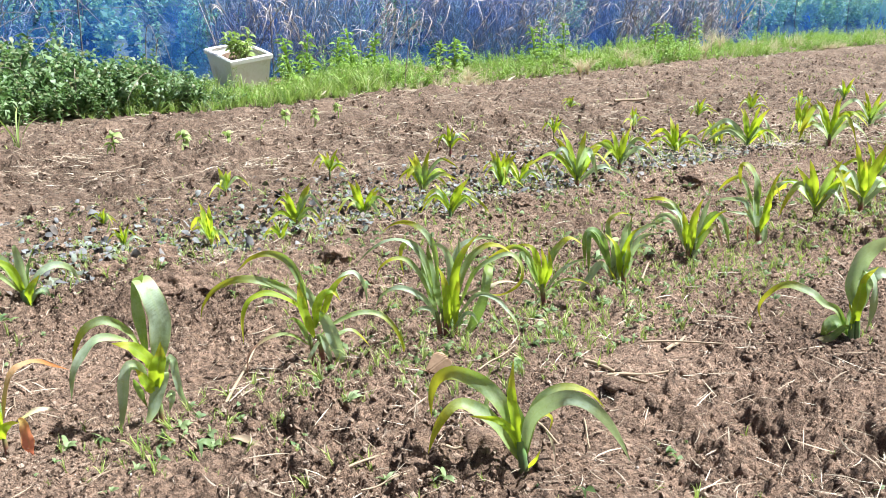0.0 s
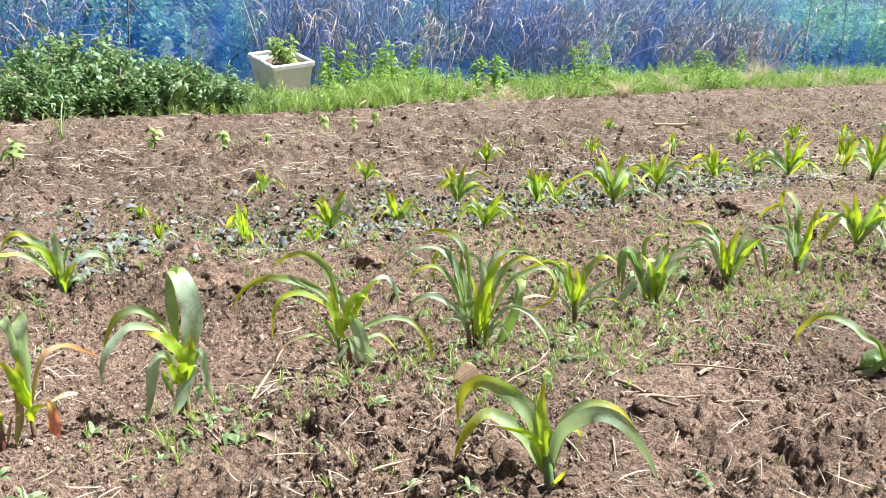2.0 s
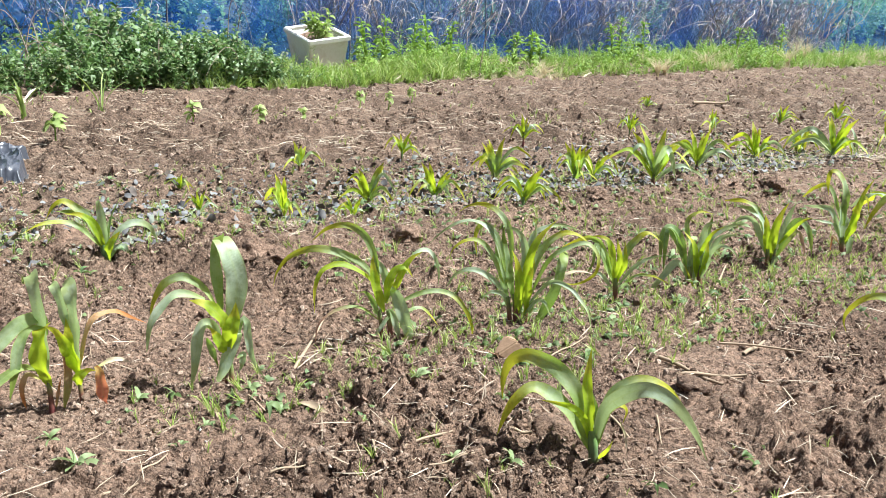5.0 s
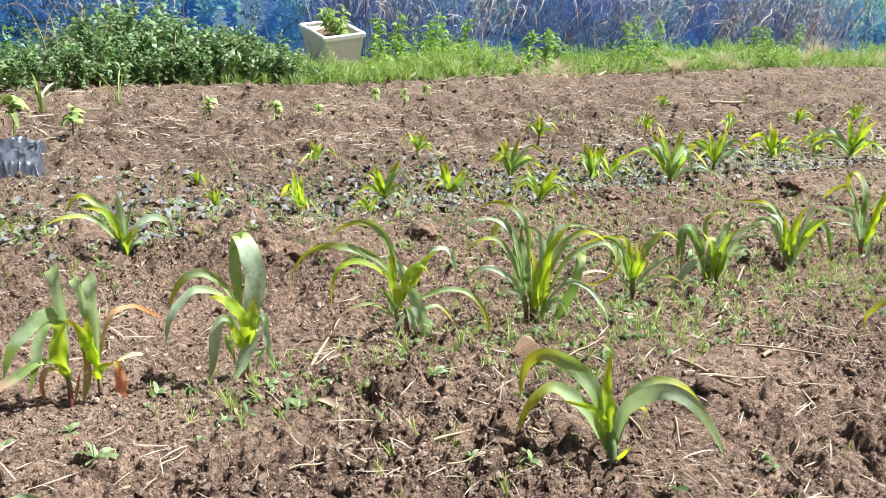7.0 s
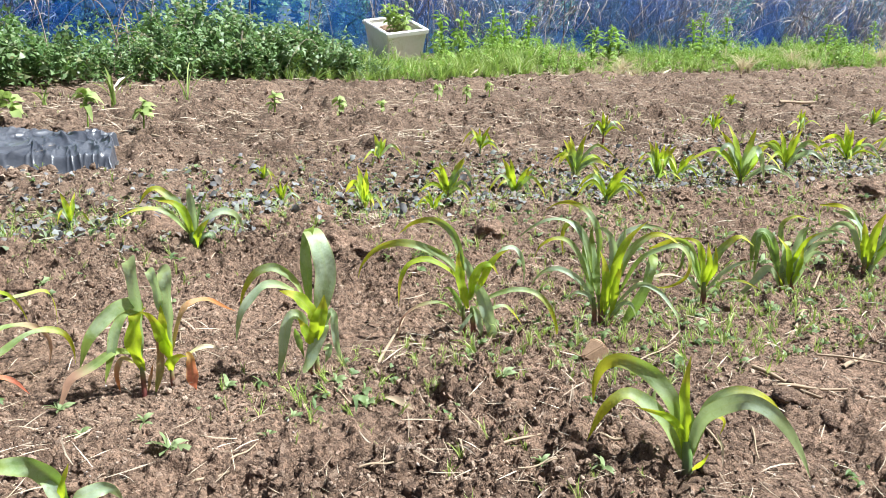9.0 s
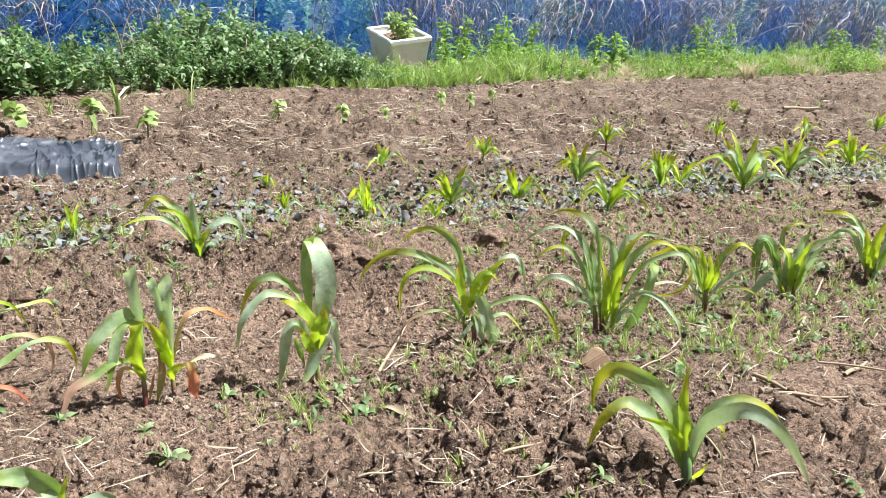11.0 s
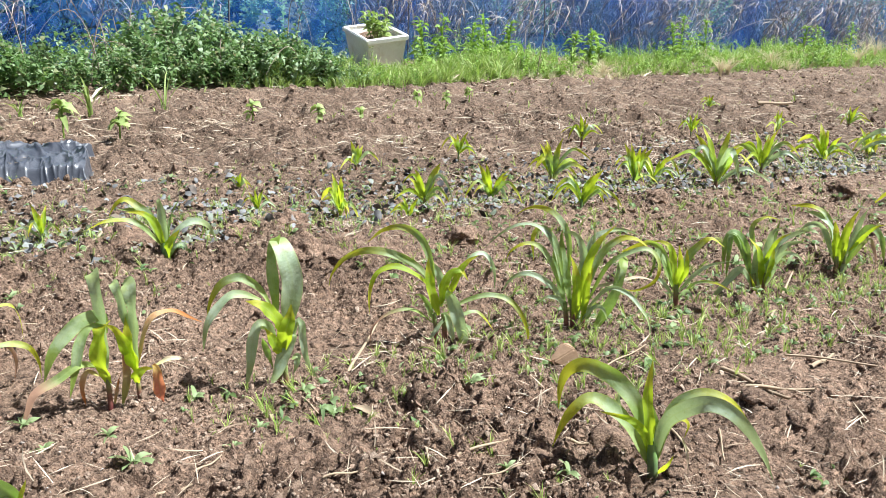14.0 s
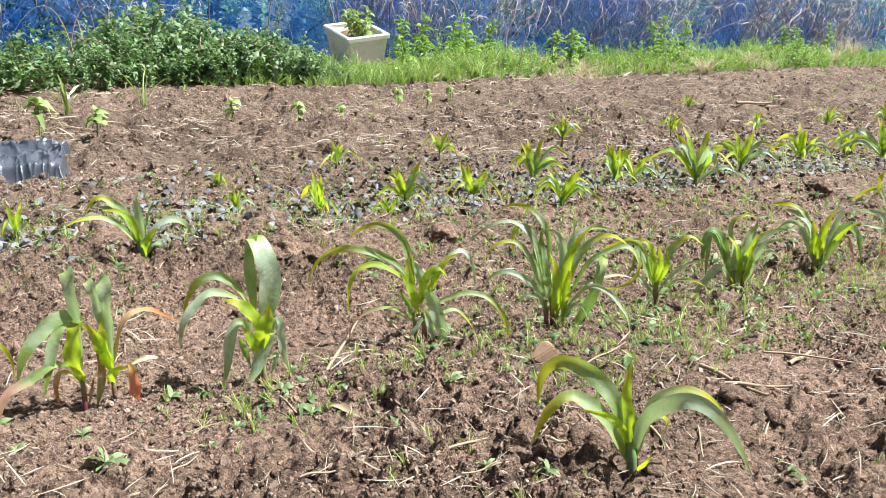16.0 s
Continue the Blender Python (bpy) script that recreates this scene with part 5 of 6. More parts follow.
r = np.random.RandomState(33)
u, v = r.rand(5200) * 6.5 - 2.0, 2.72 + 0.36 * r.normal(0, 1, 5200)
x, y = math.cos(ROW) * u - math.sin(ROW) * v, math.sin(ROW) * u + math.cos(ROW) * v
keep = (v > 2.2) & (v < 3.9) & (u < 4.3)
x, y = x[keep], y[keep]
stuff("leaf_litter", spread([dead_leaf(k) for k in range(8)], on_ground(x, y) + (0, 0, 0.012), r.rand(len(x)) * 6.28, 0.012 + 0.026 * r.rand(len(x)) ** 1.6, 0.4, 6), LITTER, "dark grey dead leaves strewn between the corn rows", "leaf litter")


def seedling_shape(seed):
    r = random.Random(seed)
    out = []
    for n in range(r.randint(4, 7)):
        leaf = oval_leaf(r.uniform(0.5, 1.0), r.uniform(0.22, 0.42), r.uniform(0.0, 0.5), 3)
        out.append(turned(leaf, r.uniform(0, 6.28), (0, 0, r.uniform(0.15, 0.5)), r.uniform(0.0, 0.7)))
    return joined(out)


def tuft_shape(seed, blades=8, wide=0.09):
    r = random.Random(seed)
    out = []
    for n in range(blades):
        az, o = r.uniform(0, 6.28), r.uniform(0.15, 0.7)
        tip = (math.cos(az) * o, math.sin(az) * o, r.uniform(0.45, 1.0))
        foot = (r.uniform(-0.1, 0.1), r.uniform(-0.1, 0.1), -0.05)
        out.append(blade(bend(foot, (tip[0] * 0.35, tip[1] * 0.35, tip[2] * 0.65), tip), wide, 1, 3, 0, 0, n, broad=0.2))
    return joined(out)


def weed_rosette(x, y, wide, seed):
    """A broad-leaved weed of a few spreading leaves."""
    r = random.Random(seed)
    plant = root("weed_rosette", (x, y, float(ground_z(x, y)) - 0.002), "small broad-leaved green weed growing in the soil", "weed", "broad-leaved weeds")
    count = r.randint(5, 8)
    for n in range(count):
        l = wide * r.uniform(0.38, 0.62)
        form = oval_leaf(l, l * r.uniform(0.26, 0.42), r.uniform(-0.1, 0.3), 6)
        part("leaf", mesh_from("leaf", *turned(form, n * 6.28 / count + r.uniform(-0.4, 0.4), (0, 0, wide * r.uniform(0.02, 0.14)), r.uniform(0.15, 0.7))), ROSETTE, plant)


ROSETTES = [
    (-0.54, 1.05, 0.085), (0.13, 1.05, 0.055), (-1.08, 1.67, 0.055), (-0.11, 1.21, 0.035), (0.09, 1.46, 0.04), (0.04, 1.07, 0.045),
    (-0.54, 1.33, 0.065), (-0.41, 1.14, 0.045), (-0.26, 1.25, 0.05), (-0.10, 1.44, 0.055), (-0.02, 1.34, 0.06), (0.43, 1.74, 0.07),
    (-0.71, 1.10, 0.05), (-0.62, 1.14, 0.05), (-0.38, 1.19, 0.045), (-0.19, 1.11, 0.035), (0.76, 2.39, 0.08), (0.92, 2.40, 0.09),
    (-0.33, 1.32, 0.05), (0.38, 3.39, 0.1), (-0.17, 1.45, 0.05), (-0.8, 1.2, 0.06), (0.7, 2.6, 0.08), (1.1, 2.75, 0.09),
]
for n, (x, y, wide) in enumerate(ROSETTES):
    weed_rosette(x, y, wide * 0.85, 800 + n)


# Weeds come up thickest along the corn rows and in the damp strip behind them.
x, y, r = field_points(24000, 41, 0.75, 6.0, 1.15)
u, v = in_rows(x, y)
patch = fbm(x, y, 0.5, 3, 200)
chance = 0.015 + 0.75 * np.exp(-(((v - 1.28) / 0.17) ** 2)) * np.clip((u - 0.05) / 0.5, 0.08, 1) + 0.85 * np.exp(-(((v - 2.7) / 0.5) ** 2)) + 0.55 * (u > 0.8) * (v > 1.0) * (v < 2.1) + np.where(v < 1.0, 0.14, 0.32) * patch
keep = (r.rand(len(x)) < chance) & (v < 3.9)
x, y = x[keep], y[keep]
half = r.rand(len(x)) < 0.3
stuff("weed_seedlings", spread([seedling_shape(k) for k in range(8)], on_ground(x, y)[half], r.rand(half.sum()) * 6.28, 0.008 + 0.02 * r.rand(half.sum()) ** 2, 0.2, 7), SEEDLING, "tiny green weed seedlings sprouting from the soil", "weeds")
half = ~half
stuff("grass_sprouts", spread([tuft_shape(k, 7, 0.05) for k in range(8)], on_ground(x, y)[half], r.rand(half.sum()) * 6.28, 0.012 + 0.034 * r.rand(half.sum()) ** 2.2, 0.3, 8), SPROUT, "thin green grass sprouts in the soil", "grass")


x, y, r = field_points(3200, 43, 4.2, 12.5, 1.0)
keep = r.rand(len(x)) < np.clip(0.45 + 1.2 * fbm(x, y, 0.9, 2, 240), 0.05, 1)
x, y = x[keep], y[keep]
stuff("far_sprouts", spread([tuft_shape(k, 5, 0.09) for k in range(6)], on_ground(x, y), r.rand(len(x)) * 6.28, 0.02 + 0.045 * r.rand(len(x)) ** 2, 0.3, 9), SPROUT, "sparse pale green weed sprouts on the tilled soil", "weeds")


# ---- black plastic mulch ----
def build_mulch():
    """A sheet pulled over a low bed, puckered across its end and tucked into the soil."""
    n, k = 420, 90
    a, c = np.meshgrid(np.linspace(0, 1, n), np.linspace(0, 1, k))
    s = a**1.5
    x, y = -1.56 - 2.2 * s + 0.03 * fbm(c * 3, s * 0, 0.5, 2, 4), 3.1 + 0.5 * c - 0.1 * s
    x = x - 0.22 * c
    ridge = lambda u, w, size, shift: (1 - np.abs(fbm(u, w, size, 2, shift)) * 2.2).clip(0, 1) ** 3
    pull = np.exp(-2.2 * s)
    crease = 0.022 * pull * ridge(2.2 * s - 0.12 * c, c * 0.12, 0.075, 61) + 0.022 * ridge(2.2 * s + 0.5 * c, c * 0.25, 0.14, 66) + 0.012 * pull * ridge(2.2 * s + 0.06 * c, c * 0.15, 0.035, 71)
    z = 0.012 + 0.035 * np.sqrt(np.clip(1 - (1.7 * c - 1.1) ** 2, 0, 1)) + crease
    rim = np.clip(np.minimum(c / 0.12, s / 0.01), 0, 1)
    z = z * rim - 0.045 * (1 - rim) + beds(x, y)
    i = np.arange(n - 1)[None] + np.arange(k - 1)[:, None] * n
    faces = np.stack([i, i + 1, i + n + 1, i + n], -1).reshape(-1, 4)
    film = root("mulch_film", (0, 0, 0), "wrinkled black plastic mulch film over a bed", "plastic film")
    part("sheet", mesh_from("sheet", np.stack([x.ravel(), y.ravel(), z.ravel()], -1), faces), FILM, film)
    r = np.random.RandomState(5)
    q = np.stack([-1.6 - 2.1 * r.rand(160), 3.12 - 0.1 * r.rand(160), np.zeros(160)], -1)
    q[:, 2] = ground_z(q[:, 0], q[:, 1]) + 0.004
    tagged(part("hem", mesh_from("hem", *spread([crumb(k) for k in range(4)], q, r.rand(160) * 6.28, 0.008 + 0.02 * r.rand(160) ** 2, 0.4, 6)), CLUMP, film), "crumbled soil holding down the front edge", kind="stuff")


build_mulch()
_r = random.Random(77)
for n in range(26):
    k = _r.random()
    q = _r.uniform(0.025, 0.06)
    rock("clod", -1.85 - 1.6 * k + _r.uniform(-0.05, 0.05), 3.66 - 0.1 * k + _r.uniform(-0.08, 0.14), (q * _r.uniform(1, 1.6), q, q * 0.8), CLOD, "rough clod of brown soil holding down the plastic film", "clod", 640 + n, up=0.035)


# ---- planter on the verge ----
def build_planter():
    box = root("planter_box", (0, 0, 0), "white rectangular planter box with dirty sides, standing in weeds", "planter")
    def ring(z0, z1, a0, b0, a1, b1, t):
        """A tapered wall from (a0, b0) at z0 to (a1, b1) at z1, t thick."""
        bm = bmesh.new()
        lo = [bm.verts.new((sx * a0, sy * b0, z0)) for sx, sy in ((-1, -1), (1, -1), (1, 1), (-1, 1))]
        hi = [bm.verts.new((sx * a1, sy * b1, z1)) for sx, sy in ((-1, -1), (1, -1), (1, 1), (-1, 1))]
        hi2 = [bm.verts.new((sx * (a1 - t), sy * (b1 - t), z1)) for sx, sy in ((-1, -1), (1, -1), (1, 1), (-1, 1))]
        lo2 = [bm.verts.new((sx * (a0 - t), sy * (b0 - t), z0 + t)) for sx, sy in ((-1, -1), (1, -1), (1, 1), (-1, 1))]
        for a, b in ((lo, hi), (hi, hi2), (hi2, lo2), (lo2, lo)):
            for i in range(4):
                bm.faces.new((a[i], a[(i + 1) % 4], b[(i + 1) % 4], b[i]))
        bmesh.ops.recalc_face_normals(bm, faces=bm.faces)
        bmesh.ops.bevel(bm, geom=[e for e in bm.edges], offset=0.008, segments=2, affect="EDGES")
        me = bpy.data.meshes.new("ring")
        bm.to_mesh(me)
        bm.free()
        return me
    part("body", ring(0, 0.345, 0.16, 0.21, 0.2, 0.262, 0.02), PLANTER, box)
    part("rim", ring(0.325, 0.375, 0.212, 0.274, 0.216, 0.278, 0.035), PLANTER, box, "thick rounded white rim")
    gx = np.linspace(-0.18, 0.18, 14)
    x, y = np.meshgrid(gx, gx * 1.33)
    z = 0.3 + 0.02 * fbm(x, y, 0.1, 3, 8)
    i = np.arange(13)[None] + np.arange(13)[:, None] * 14
    part("soil", mesh_from("soil", np.stack([x.ravel(), y.ravel(), z.ravel()], -1), np.stack([i, i + 1, i + 15, i + 14], -1).reshape(-1, 4)), SOIL, box)
    box.matrix_world = pose(-1.15, 8.68, 0.04, 13, 0, 0) @ pose(0, 0, 0, 0, 0, 33) @ Matrix.Scale(1.08, 4)
    return box


planter = build_planter()


def planter_plant():
    r = random.Random(77)
    plant = root("potted_herb", (-1.12, 8.55, 0.3), "leafy bright green herb growing in the white planter", "plant")
    for k in range(15):
        az, l = r.uniform(0, 6.28), r.uniform(0.18, 0.34)
        o = r.uniform(0.02, 0.13)
        c = bend((math.cos(az) * o * 0.4, math.sin(az) * o * 0.4, 0), (math.cos(az) * o, math.sin(az) * o, l * 0.6), (math.cos(az) * o * 1.4, math.sin(az) * o * 1.4, l))
        stem = part("stem", mesh_from("stem", *tube([c(s) for s in np.linspace(0, 1, 6)], [0.004] * 6, 5)), GRASS, plant)
        for n in range(8):
            form = oval_leaf(r.uniform(0.06, 0.12), r.uniform(0.022, 0.036), 0.3)
            part("leaf", mesh_from("leaf", *turned(form, n * 2.4, c(0.25 + 0.1 * n), r.uniform(0, 0.8))), GRASS, stem)


planter_plant()


# ---- verge: weeds, brambles, dry grass ----
def sprig_shape(seed, leaves=22, long=0.16, wide=0.045, bushy=0.25, rise=0.35):
    """A leafy stem one unit tall."""
    r = random.Random(seed)
    top = (r.uniform(-bushy, bushy), r.uniform(-bushy, bushy), 1.0)
    c = bend((0, 0, 0), (top[0] * 0.3, top[1] * 0.3, 0.55), top)
    out = [blade(c, 0.012, 1, 4, 0, 0, 1, broad=0.1, point=3)]
    for n in range(leaves):
        s = 0.12 + 0.88 * n / (leaves - 1)
        l = long * r.uniform(0.7, 1.25) * (1.15 - 0.5 * s)
        leaf = blade(bend((0, 0, 0), (l * 0.5, 0, l * 0.15), (l, 0, -l * r.uniform(0, 0.4))), wide * r.uniform(0.7, 1.3) * l / long, 1, 2, 0.0, 0.0, n, broad=0.45, point=0.4, foot=0.2)
        out.append(turned(leaf, n * 2.4 + r.uniform(-0.5, 0.5), c(s), r.uniform(-0.1, rise * 2)))
    return joined(out)


def verge_points(count, seed, x0, x1, d0, d1, front=1.0):
    """Points along the verge, d metres behind the field's edge."""
    r = np.random.RandomState(seed)
    x = x0 + (x1 - x0) * r.rand(count)
    d = d0 + (d1 - d0) * r.rand(count) ** front
    ex, ey = x - 0.616 * d, edge_y(x) + 0.788 * d
    return ex, ey, d, r


def verge(name, shapes, count, seed, x0, x1, d0, d1, s0, s1, material, label, category, grow=0.3, tilt=0.18, front=1.0, thin=0.0):
    x, y, d, r = verge_points(count, seed, x0, x1, d0, d1, front)
    if thin:
        keep = fbm(x, y, 1.1, 2, seed) > thin - 0.5
        x, y, d = x[keep], y[keep], d[keep]
    keep = (np.abs(x + 1.12) > 0.36) | (np.abs(y - 8.55) > 0.42)
    x, y, d = x[keep], y[keep], d[keep]
    size = (s0 + (s1 - s0) * r.rand(len(x))) * (1 + grow * d) * np.clip(0.45 + 1.1 * (fbm(x, y, 0.9, 2, seed + 3) + 0.5), 0.4, 1.8)
    size = np.where((np.abs(x + 1.1) < 0.5) & (y < 8.8), size * 0.8, size)
    z = ground_z(x, y, False) - 0.02
    stuff(name, spread(shapes, np.stack([x, y, z], -1), r.rand(len(x)) * 6.28, size, tilt, seed), material, label, category)


LEAFY = [sprig_shape(k) for k in range(6)]
THICKET = [sprig_shape(k + 40, 28, 0.18, 0.1, 0.7, 0.35) for k in range(6)]
BUSH = [sprig_shape(k + 70, 34, 0.13, 0.07, 0.7, 0.4) for k in range(6)]
FINE = [tuft_shape(k + 50, 14, 0.035) for k in range(6)]
verge("bramble_thicket", THICKET, 1700, 51, -5.2, -1.0, 0.0, 1.1, 0.16, 0.3, BRAMBLE, "dense dark green thicket of low leafy brambles", "brambles", 0.25, 0.3)
verge("verge_weeds", LEAFY, 1100, 52, -6, 14, 0.15, 1.5, 0.1, 0.22, WEED, "mixed bright green weeds on the field verge", "weeds", 0.35)
verge("verge_groundcover", THICKET, 1900, 53, -1.6, 14, -0.02, 1.3, 0.08, 0.2, WEED, "low broad-leaved weeds covering the verge", "weeds", 0.05, 0.3, 1.5)
verge("verge_grass", FINE, 2000, 54, -2.2, 14, -0.05, 1.5, 0.05, 0.15, GRASS, "fresh green grass growing on the verge", "grass", 0.4, 0.18, 1.6)
verge("planter_grass", FINE, 1000, 57, -1.9, 1.2, -0.05, 1.1, 0.09, 0.2, GRASS, "fresh yellow-green grass round the foot of the planter", "grass", 0.1, 0.2)
verge("dry_grass", [tuft_shape(k + 90, 26, 0.014) for k in range(5)], 1300, 55, 0.2, 14, -0.1, 0.9, 0.07, 0.16, HAY, "tufts of dry straw-coloured grass on the verge", "dry grass", 0.2, 0.4, 1.4, 0.45)
verge("edge_straw", [straw_shape(k) for k in range(8)], 2200, 56, -5, 14, -0.2, 0.3, 0.1, 0.32, STRAW, "dry straw lying along the field edge", "straw", 0.0, 0.2)


DRY_TUFTS = [(2.70, 9.99, 0.24), (2.94, 10.52, 0.26), (5.42, 12.80, 0.4), (6.18, 13.94, 0.42), (6.58, 15.22, 0.4), (1.25, 9.3, 0.2), (3.81, 11.67, 0.26)]
for n, (x, y, tall) in enumerate(DRY_TUFTS):
    grass_tuft(x, y, tall, 60, 900 + n, HAY, "clump of dead straw-coloured grass on the verge", 0.75, 0.006)


def cane(x, y, reach, tall, heading, n):
    h = (math.cos(heading), math.sin(heading))
    c = bend((0, 0, -0.02), (h[0] * reach * 0.35, h[1] * reach * 0.35, tall), (h[0] * reach, h[1] * reach, tall * 0.35))
    ob = thing("dry_cane", mesh_from("dry_cane", *tube([c(s) for s in np.linspace(0, 1, 12)], [0.0045 * (1.2 - s) for s in np.linspace(0, 1, 12)], 6)), REED, "thin dry arching cane hanging over the thicket", "dry cane", "dry canes")
    ob.location = (x, y, float(ground_z(x, y, False)))


_r = random.Random(12)
for n in range(26):
    x = _r.uniform(-3.6, -1.3) if n < 18 else _r.uniform(0.5, 8)
    d = _r.uniform(0.05, 0.9)
    cane(x - 0.616 * d, float(edge_y(x)) + 0.788 * d, _r.uniform(0.15, 0.6), _r.uniform(0.3, 0.65), _r.uniform(0, 6.28), n)


def tall_weed(x, y, tall, seed):
    r = random.Random(seed)
    plant = root("tall_weed", (x, y, float(ground_z(x, y, False)) - 0.02), "upright leafy green weed standing on the verge", "weed", "tall weeds on the verge")
    top = (r.uniform(-0.06, 0.06), r.uniform(-0.06, 0.06), tall)
    c = bend((0, 0, 0), (top[0] * 0.3, top[1] * 0.3, tall * 0.55), top)
    stem = part("stem", mesh_from("stem", *tube([c(s) for s in np.linspace(0, 1, 8)], [0.008 * (1.1 - s) + 0.002 for s in np.linspace(0, 1, 8)], 6)), WEED, plant)
    for n in range(34):
        s = 0.15 + 0.85 * n / 33
        l = 0.15 * r.uniform(0.7, 1.2) * (1.2 - 0.6 * s)
        leaf = blade(bend((0, 0, 0), (l * 0.5, 0, l * 0.2), (l, 0, -l * r.uniform(0, 0.3))), l * r.uniform(0.24, 0.36), 2, 5, 0.25, 0.1, n, broad=0.4, point=0.5)
        part("leaf", mesh_from("leaf", *turned(leaf, n * 2.4 + r.uniform(-0.4, 0.4), c(s), r.uniform(0, 0.7))), WEED, stem)


for n, (x, d, tall) in enumerate([(-0.2, 0.75, 0.5), (0.05, 0.9, 0.52), (0.3, 0.8, 0.46), (0.5, 0.85, 0.54), (0.7, 0.8, 0.5), (1.15, 0.35, 0.4), (1.4, 0.4, 0.42), (1.6, 0.5, 0.38), (3.0, 0.9, 0.5), (3.2, 1.0, 0.6), (3.5, 0.9, 0.55), (5.2, 0.8, 0.5), (5.6, 0.9, 0.5), (6.2, 0.8, 0.55)]):
    tall_weed(x - 0.616 * d, float(edge_y(x)) + 0.788 * d, tall, 700 + n)


# ---- blue net fence ----
NET_A, NET_D = np.array([2.0, 12.2]), np.array([0.787, 0.617])
NET_N = np.array([-NET_D[1], NET_D[0]])


POST_AT = [-14.0, -11.4, -9.0, -5.95, -3.81, -1.71, 4.59, 7.86, 9.6, 12.5, 15.5, 19.0]


def build_net():
    n, k = 420, 26
    s, c = np.meshgrid(np.linspace(-16, 22, n), np.linspace(0, 1, k))
    off = 0.07 * fbm(s, c * 0.6, 0.9, 3, 140) + 0.03 * fbm(s * 3, c * 0.5, 0.6, 2, 150)
    x, y = NET_A[0] + NET_D[0] * s + NET_N[0] * off, NET_A[1] + NET_D[1] * s + NET_N[1] * off
    z = ground_z(x.ravel(), y.ravel(), False).reshape(x.shape) + 0.02 + 1.9 * c + 0.05 * fbm(s, c * 0, 0.8, 2, 99) * c
    i = np.arange(n - 1)[None] + np.arange(k - 1)[:, None] * n
    faces = np.stack([i, i + 1, i + n + 1, i + n], -1).reshape(-1, 4)
    fence = root("net_fence", (0, 0, 0), "blue see-through net hung on thin posts behind the field", "fence")
    part("net", mesh_from("net", np.stack([x.ravel(), y.ravel(), z.ravel()], -1), faces), NET, fence, "thin blue see-through netting")
    r = random.Random(9)
    for s in POST_AT:
        px, py = NET_A + NET_D * s - NET_N * 0.12
        z0 = float(ground_z(px, py, False))
        lx, ly = r.uniform(-0.1, 0.1), r.uniform(-0.05, 0.05)
        part("post", mesh_from("post", *tube([(px + lx * a, py + ly * a, z0 - 0.1 + 2.1 * a) for a in np.linspace(0, 1, 5)], [0.007] * 5, 7)), POST, fence, "thin dark post")
    pts = [(*(NET_A + NET_D * s - NET_N * 0.13), 0.86 + 0.03 * math.sin(s * 2.2)) for s in np.linspace(-16, 22, 120)]
    part("line", mesh_from("line", *tube(pts, [0.002] * 120, 5)), POST, fence, "thin black line")


build_net()


def behind(count, seed, s0, s1, d0, d1):
    r = np.random.RandomState(seed)
    s, d = s0 + (s1 - s0) * r.rand(count), d0 + (d1 - d0) * r.rand(count)
    p = NET_A[None] + NET_D[None] * s[:, None] + NET_N[None] * d[:, None]
    return p[:, 0], p[:, 1], d, s, r


def bank_z(d):
    return 0.06 + 0.95 * np.clip(d - 0.35, 0, None) ** 0.9


def build_bank():
    n, k = 160, 40
    s, d = np.meshgrid(np.linspace(-30, 40, n), np.linspace(0.3, 9, k))
    x, y = NET_A[0] + NET_D[0] * s + NET_N[0] * d, NET_A[1] + NET_D[1] * s + NET_N[1] * d
    z = bank_z(d) + 0.3 * fbm(s, d, 1.2, 3, 170) * np.clip(d - 0.3, 0, 1)
    i = np.arange(n - 1)[None] + np.arange(k - 1)[:, None] * n
    thing("bank", mesh_from("bank", np.stack([x.ravel(), y.ravel(), z.ravel()], -1), np.stack([i, i + 1, i + n + 1, i + n], -1).reshape(-1, 4)), BANK, "overgrown green bank rising behind the net", "bank", kind="structure")


build_bank()


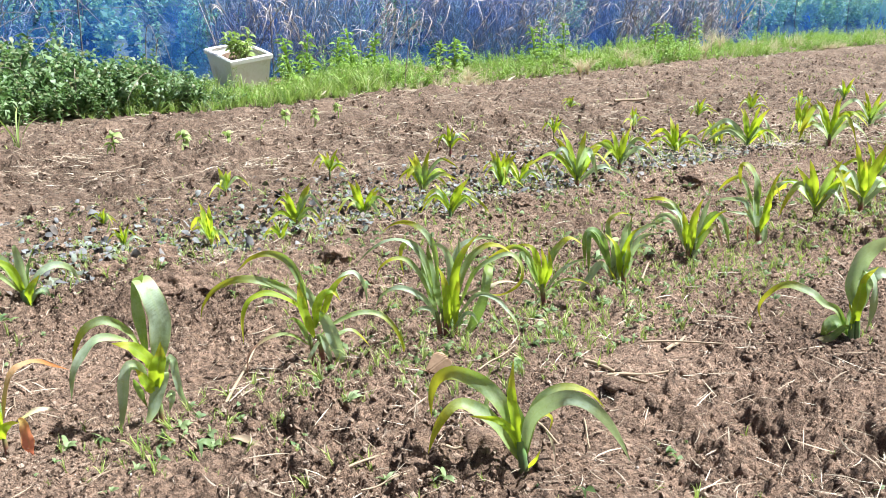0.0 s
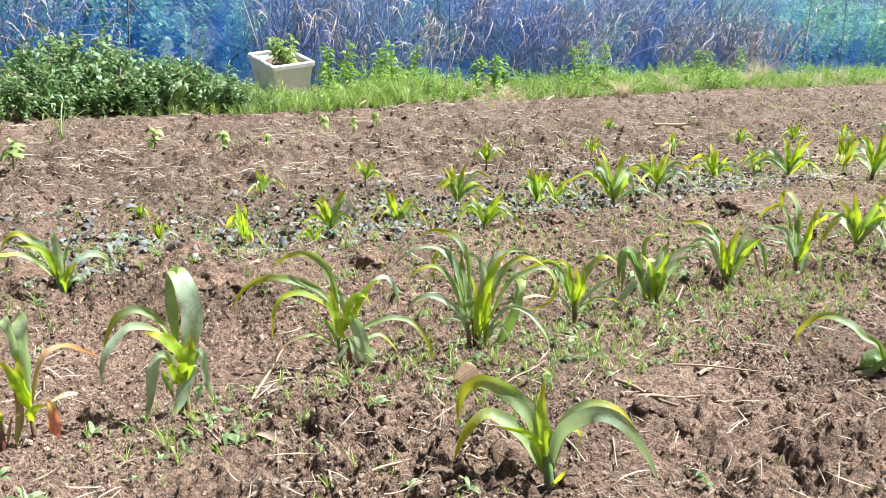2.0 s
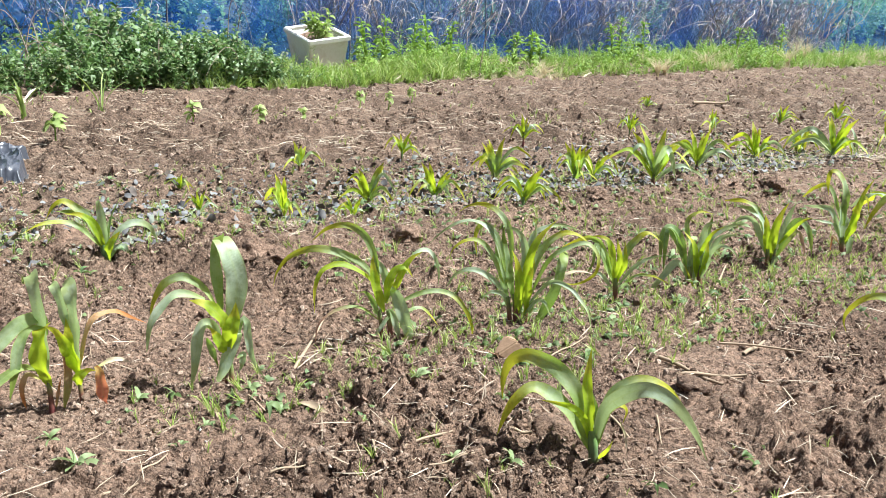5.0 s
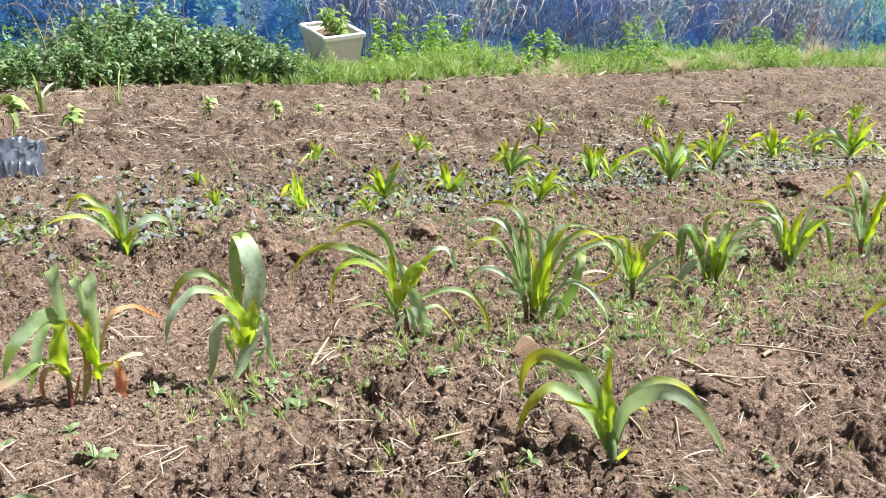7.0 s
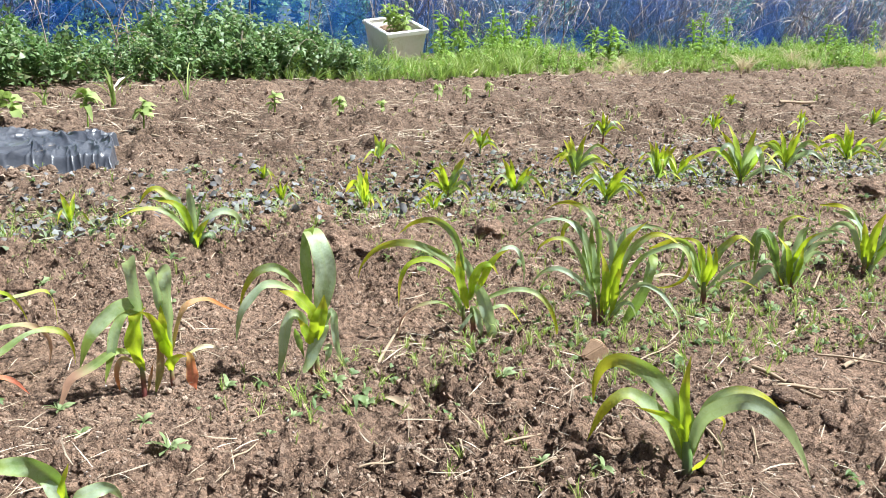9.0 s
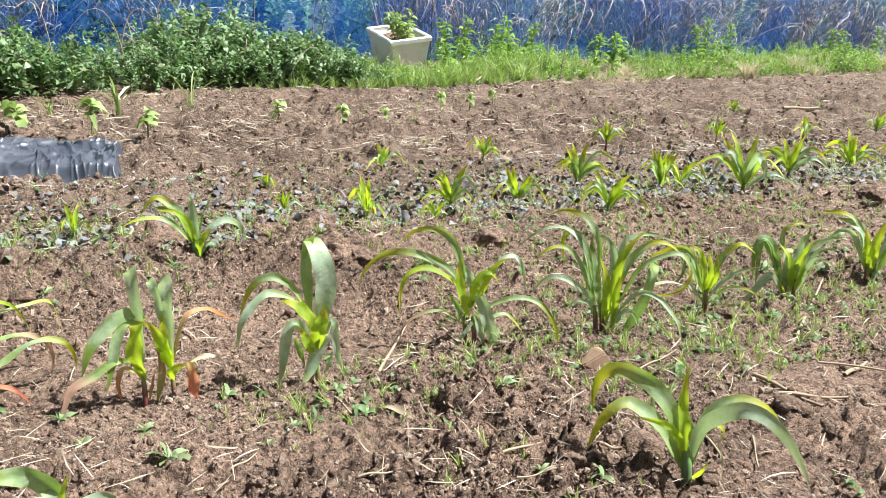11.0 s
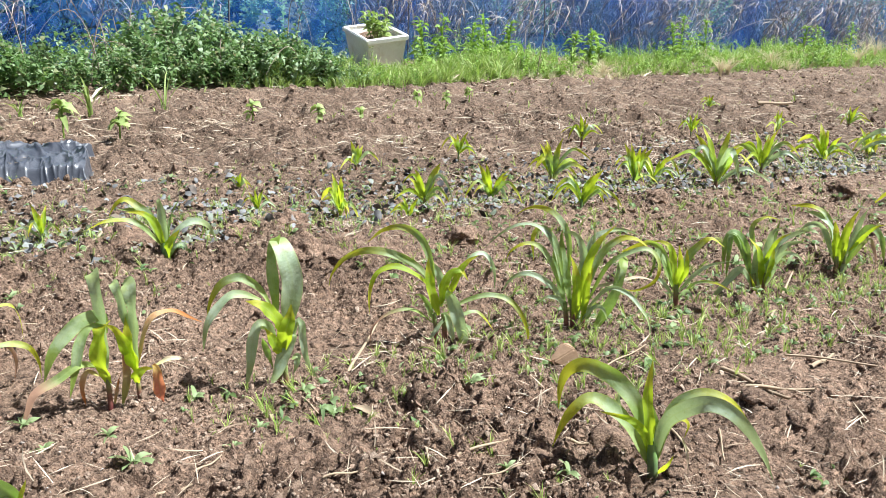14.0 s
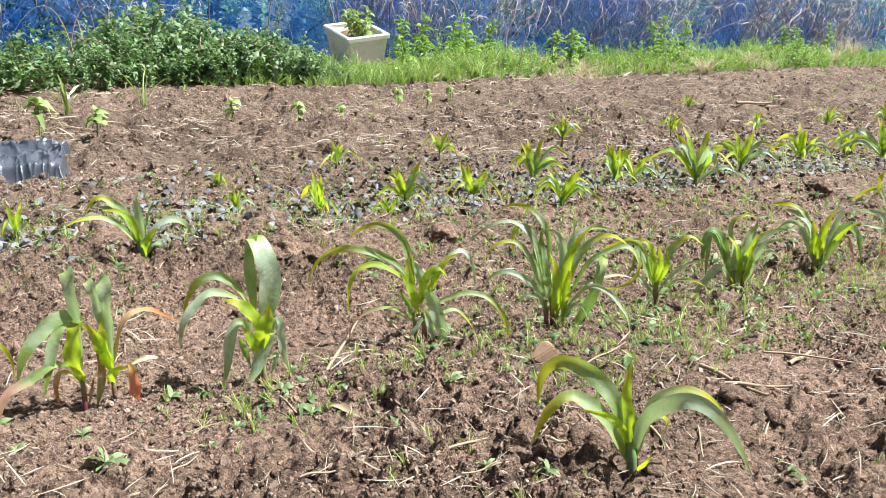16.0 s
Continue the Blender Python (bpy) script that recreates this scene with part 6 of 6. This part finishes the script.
def reed_shape(seed):
    r = random.Random(seed)
    lean = r.uniform(-0.5, 0.5)
    out = [blade(bend((0, 0, 0), (lean * 0.25, r.uniform(-0.1, 0.1), 0.6), (lean, r.uniform(-0.2, 0.2), r.uniform(0.5, 1.0))), 0.005, 1, 6, 0, 0, 1, broad=0.1, point=4)]
    for n in range(4):
        s, az, l = r.uniform(0.35, 0.95), r.uniform(0, 6.28), r.uniform(0.2, 0.45)
        foot = (lean * s * s, 0, s * 0.85)
        tip = (foot[0] + math.cos(az) * l * 0.6, math.sin(az) * l * 0.4, foot[2] - l * r.uniform(0.1, 0.9))
        out.append(blade(bend(foot, ((foot[0] + tip[0]) / 2, tip[1] / 2, foot[2] + 0.05), tip), 0.007, 1, 4, 0, 0, n, broad=0.2))
    return joined(out)


x, y, d, s, r = behind(5600, 81, -9.0, 7.5, 0.12, 1.3)
keep = fbm(s, d * 0, 1.2, 2, 9) > -0.3
x, y, d = x[keep], y[keep], d[keep]
stuff("dry_reeds", spread([reed_shape(k) for k in range(10)], np.stack([x, y, bank_z(d) - 0.1], -1), r.rand(len(x)) * 6.28, 0.7 + 0.9 * r.rand(len(x)), 0.45, 82), REED, "dead bent reeds and canes behind the blue net", "reeds")
x, y, d, s, r = behind(1300, 83, -12, 18, 0.5, 1.6)
keep = (fbm(s, d * 0, 1.2, 2, 9) < -0.22) | (s < -5.4) | (s > 5.2)
x, y, d = x[keep], y[keep], d[keep]
stuff("bank_shrubs", spread(BUSH, np.stack([x, y, bank_z(d) - 0.1], -1), r.rand(len(x)) * 6.28, 0.4 + 0.5 * r.rand(len(x)), 0.25, 84), SHRUB, "leafy green shrubs and weeds behind the net", "shrubs")
for s0, s1, seed in ((-11, -5.2, 85), (5.4, 17, 86)):
    x, y, d, s, r = behind(480, seed, s0, s1, 0.5, 1.1)
    stuff("net_creepers", spread(BUSH, np.stack([x, y, bank_z(d) - 0.1 + 0.5 * r.rand(len(x))], -1), r.rand(len(x)) * 6.28, 0.4 + 0.4 * r.rand(len(x)), 0.3, seed), SHRUB, "pale green leafy growth pressed against the back of the net", "shrubs")
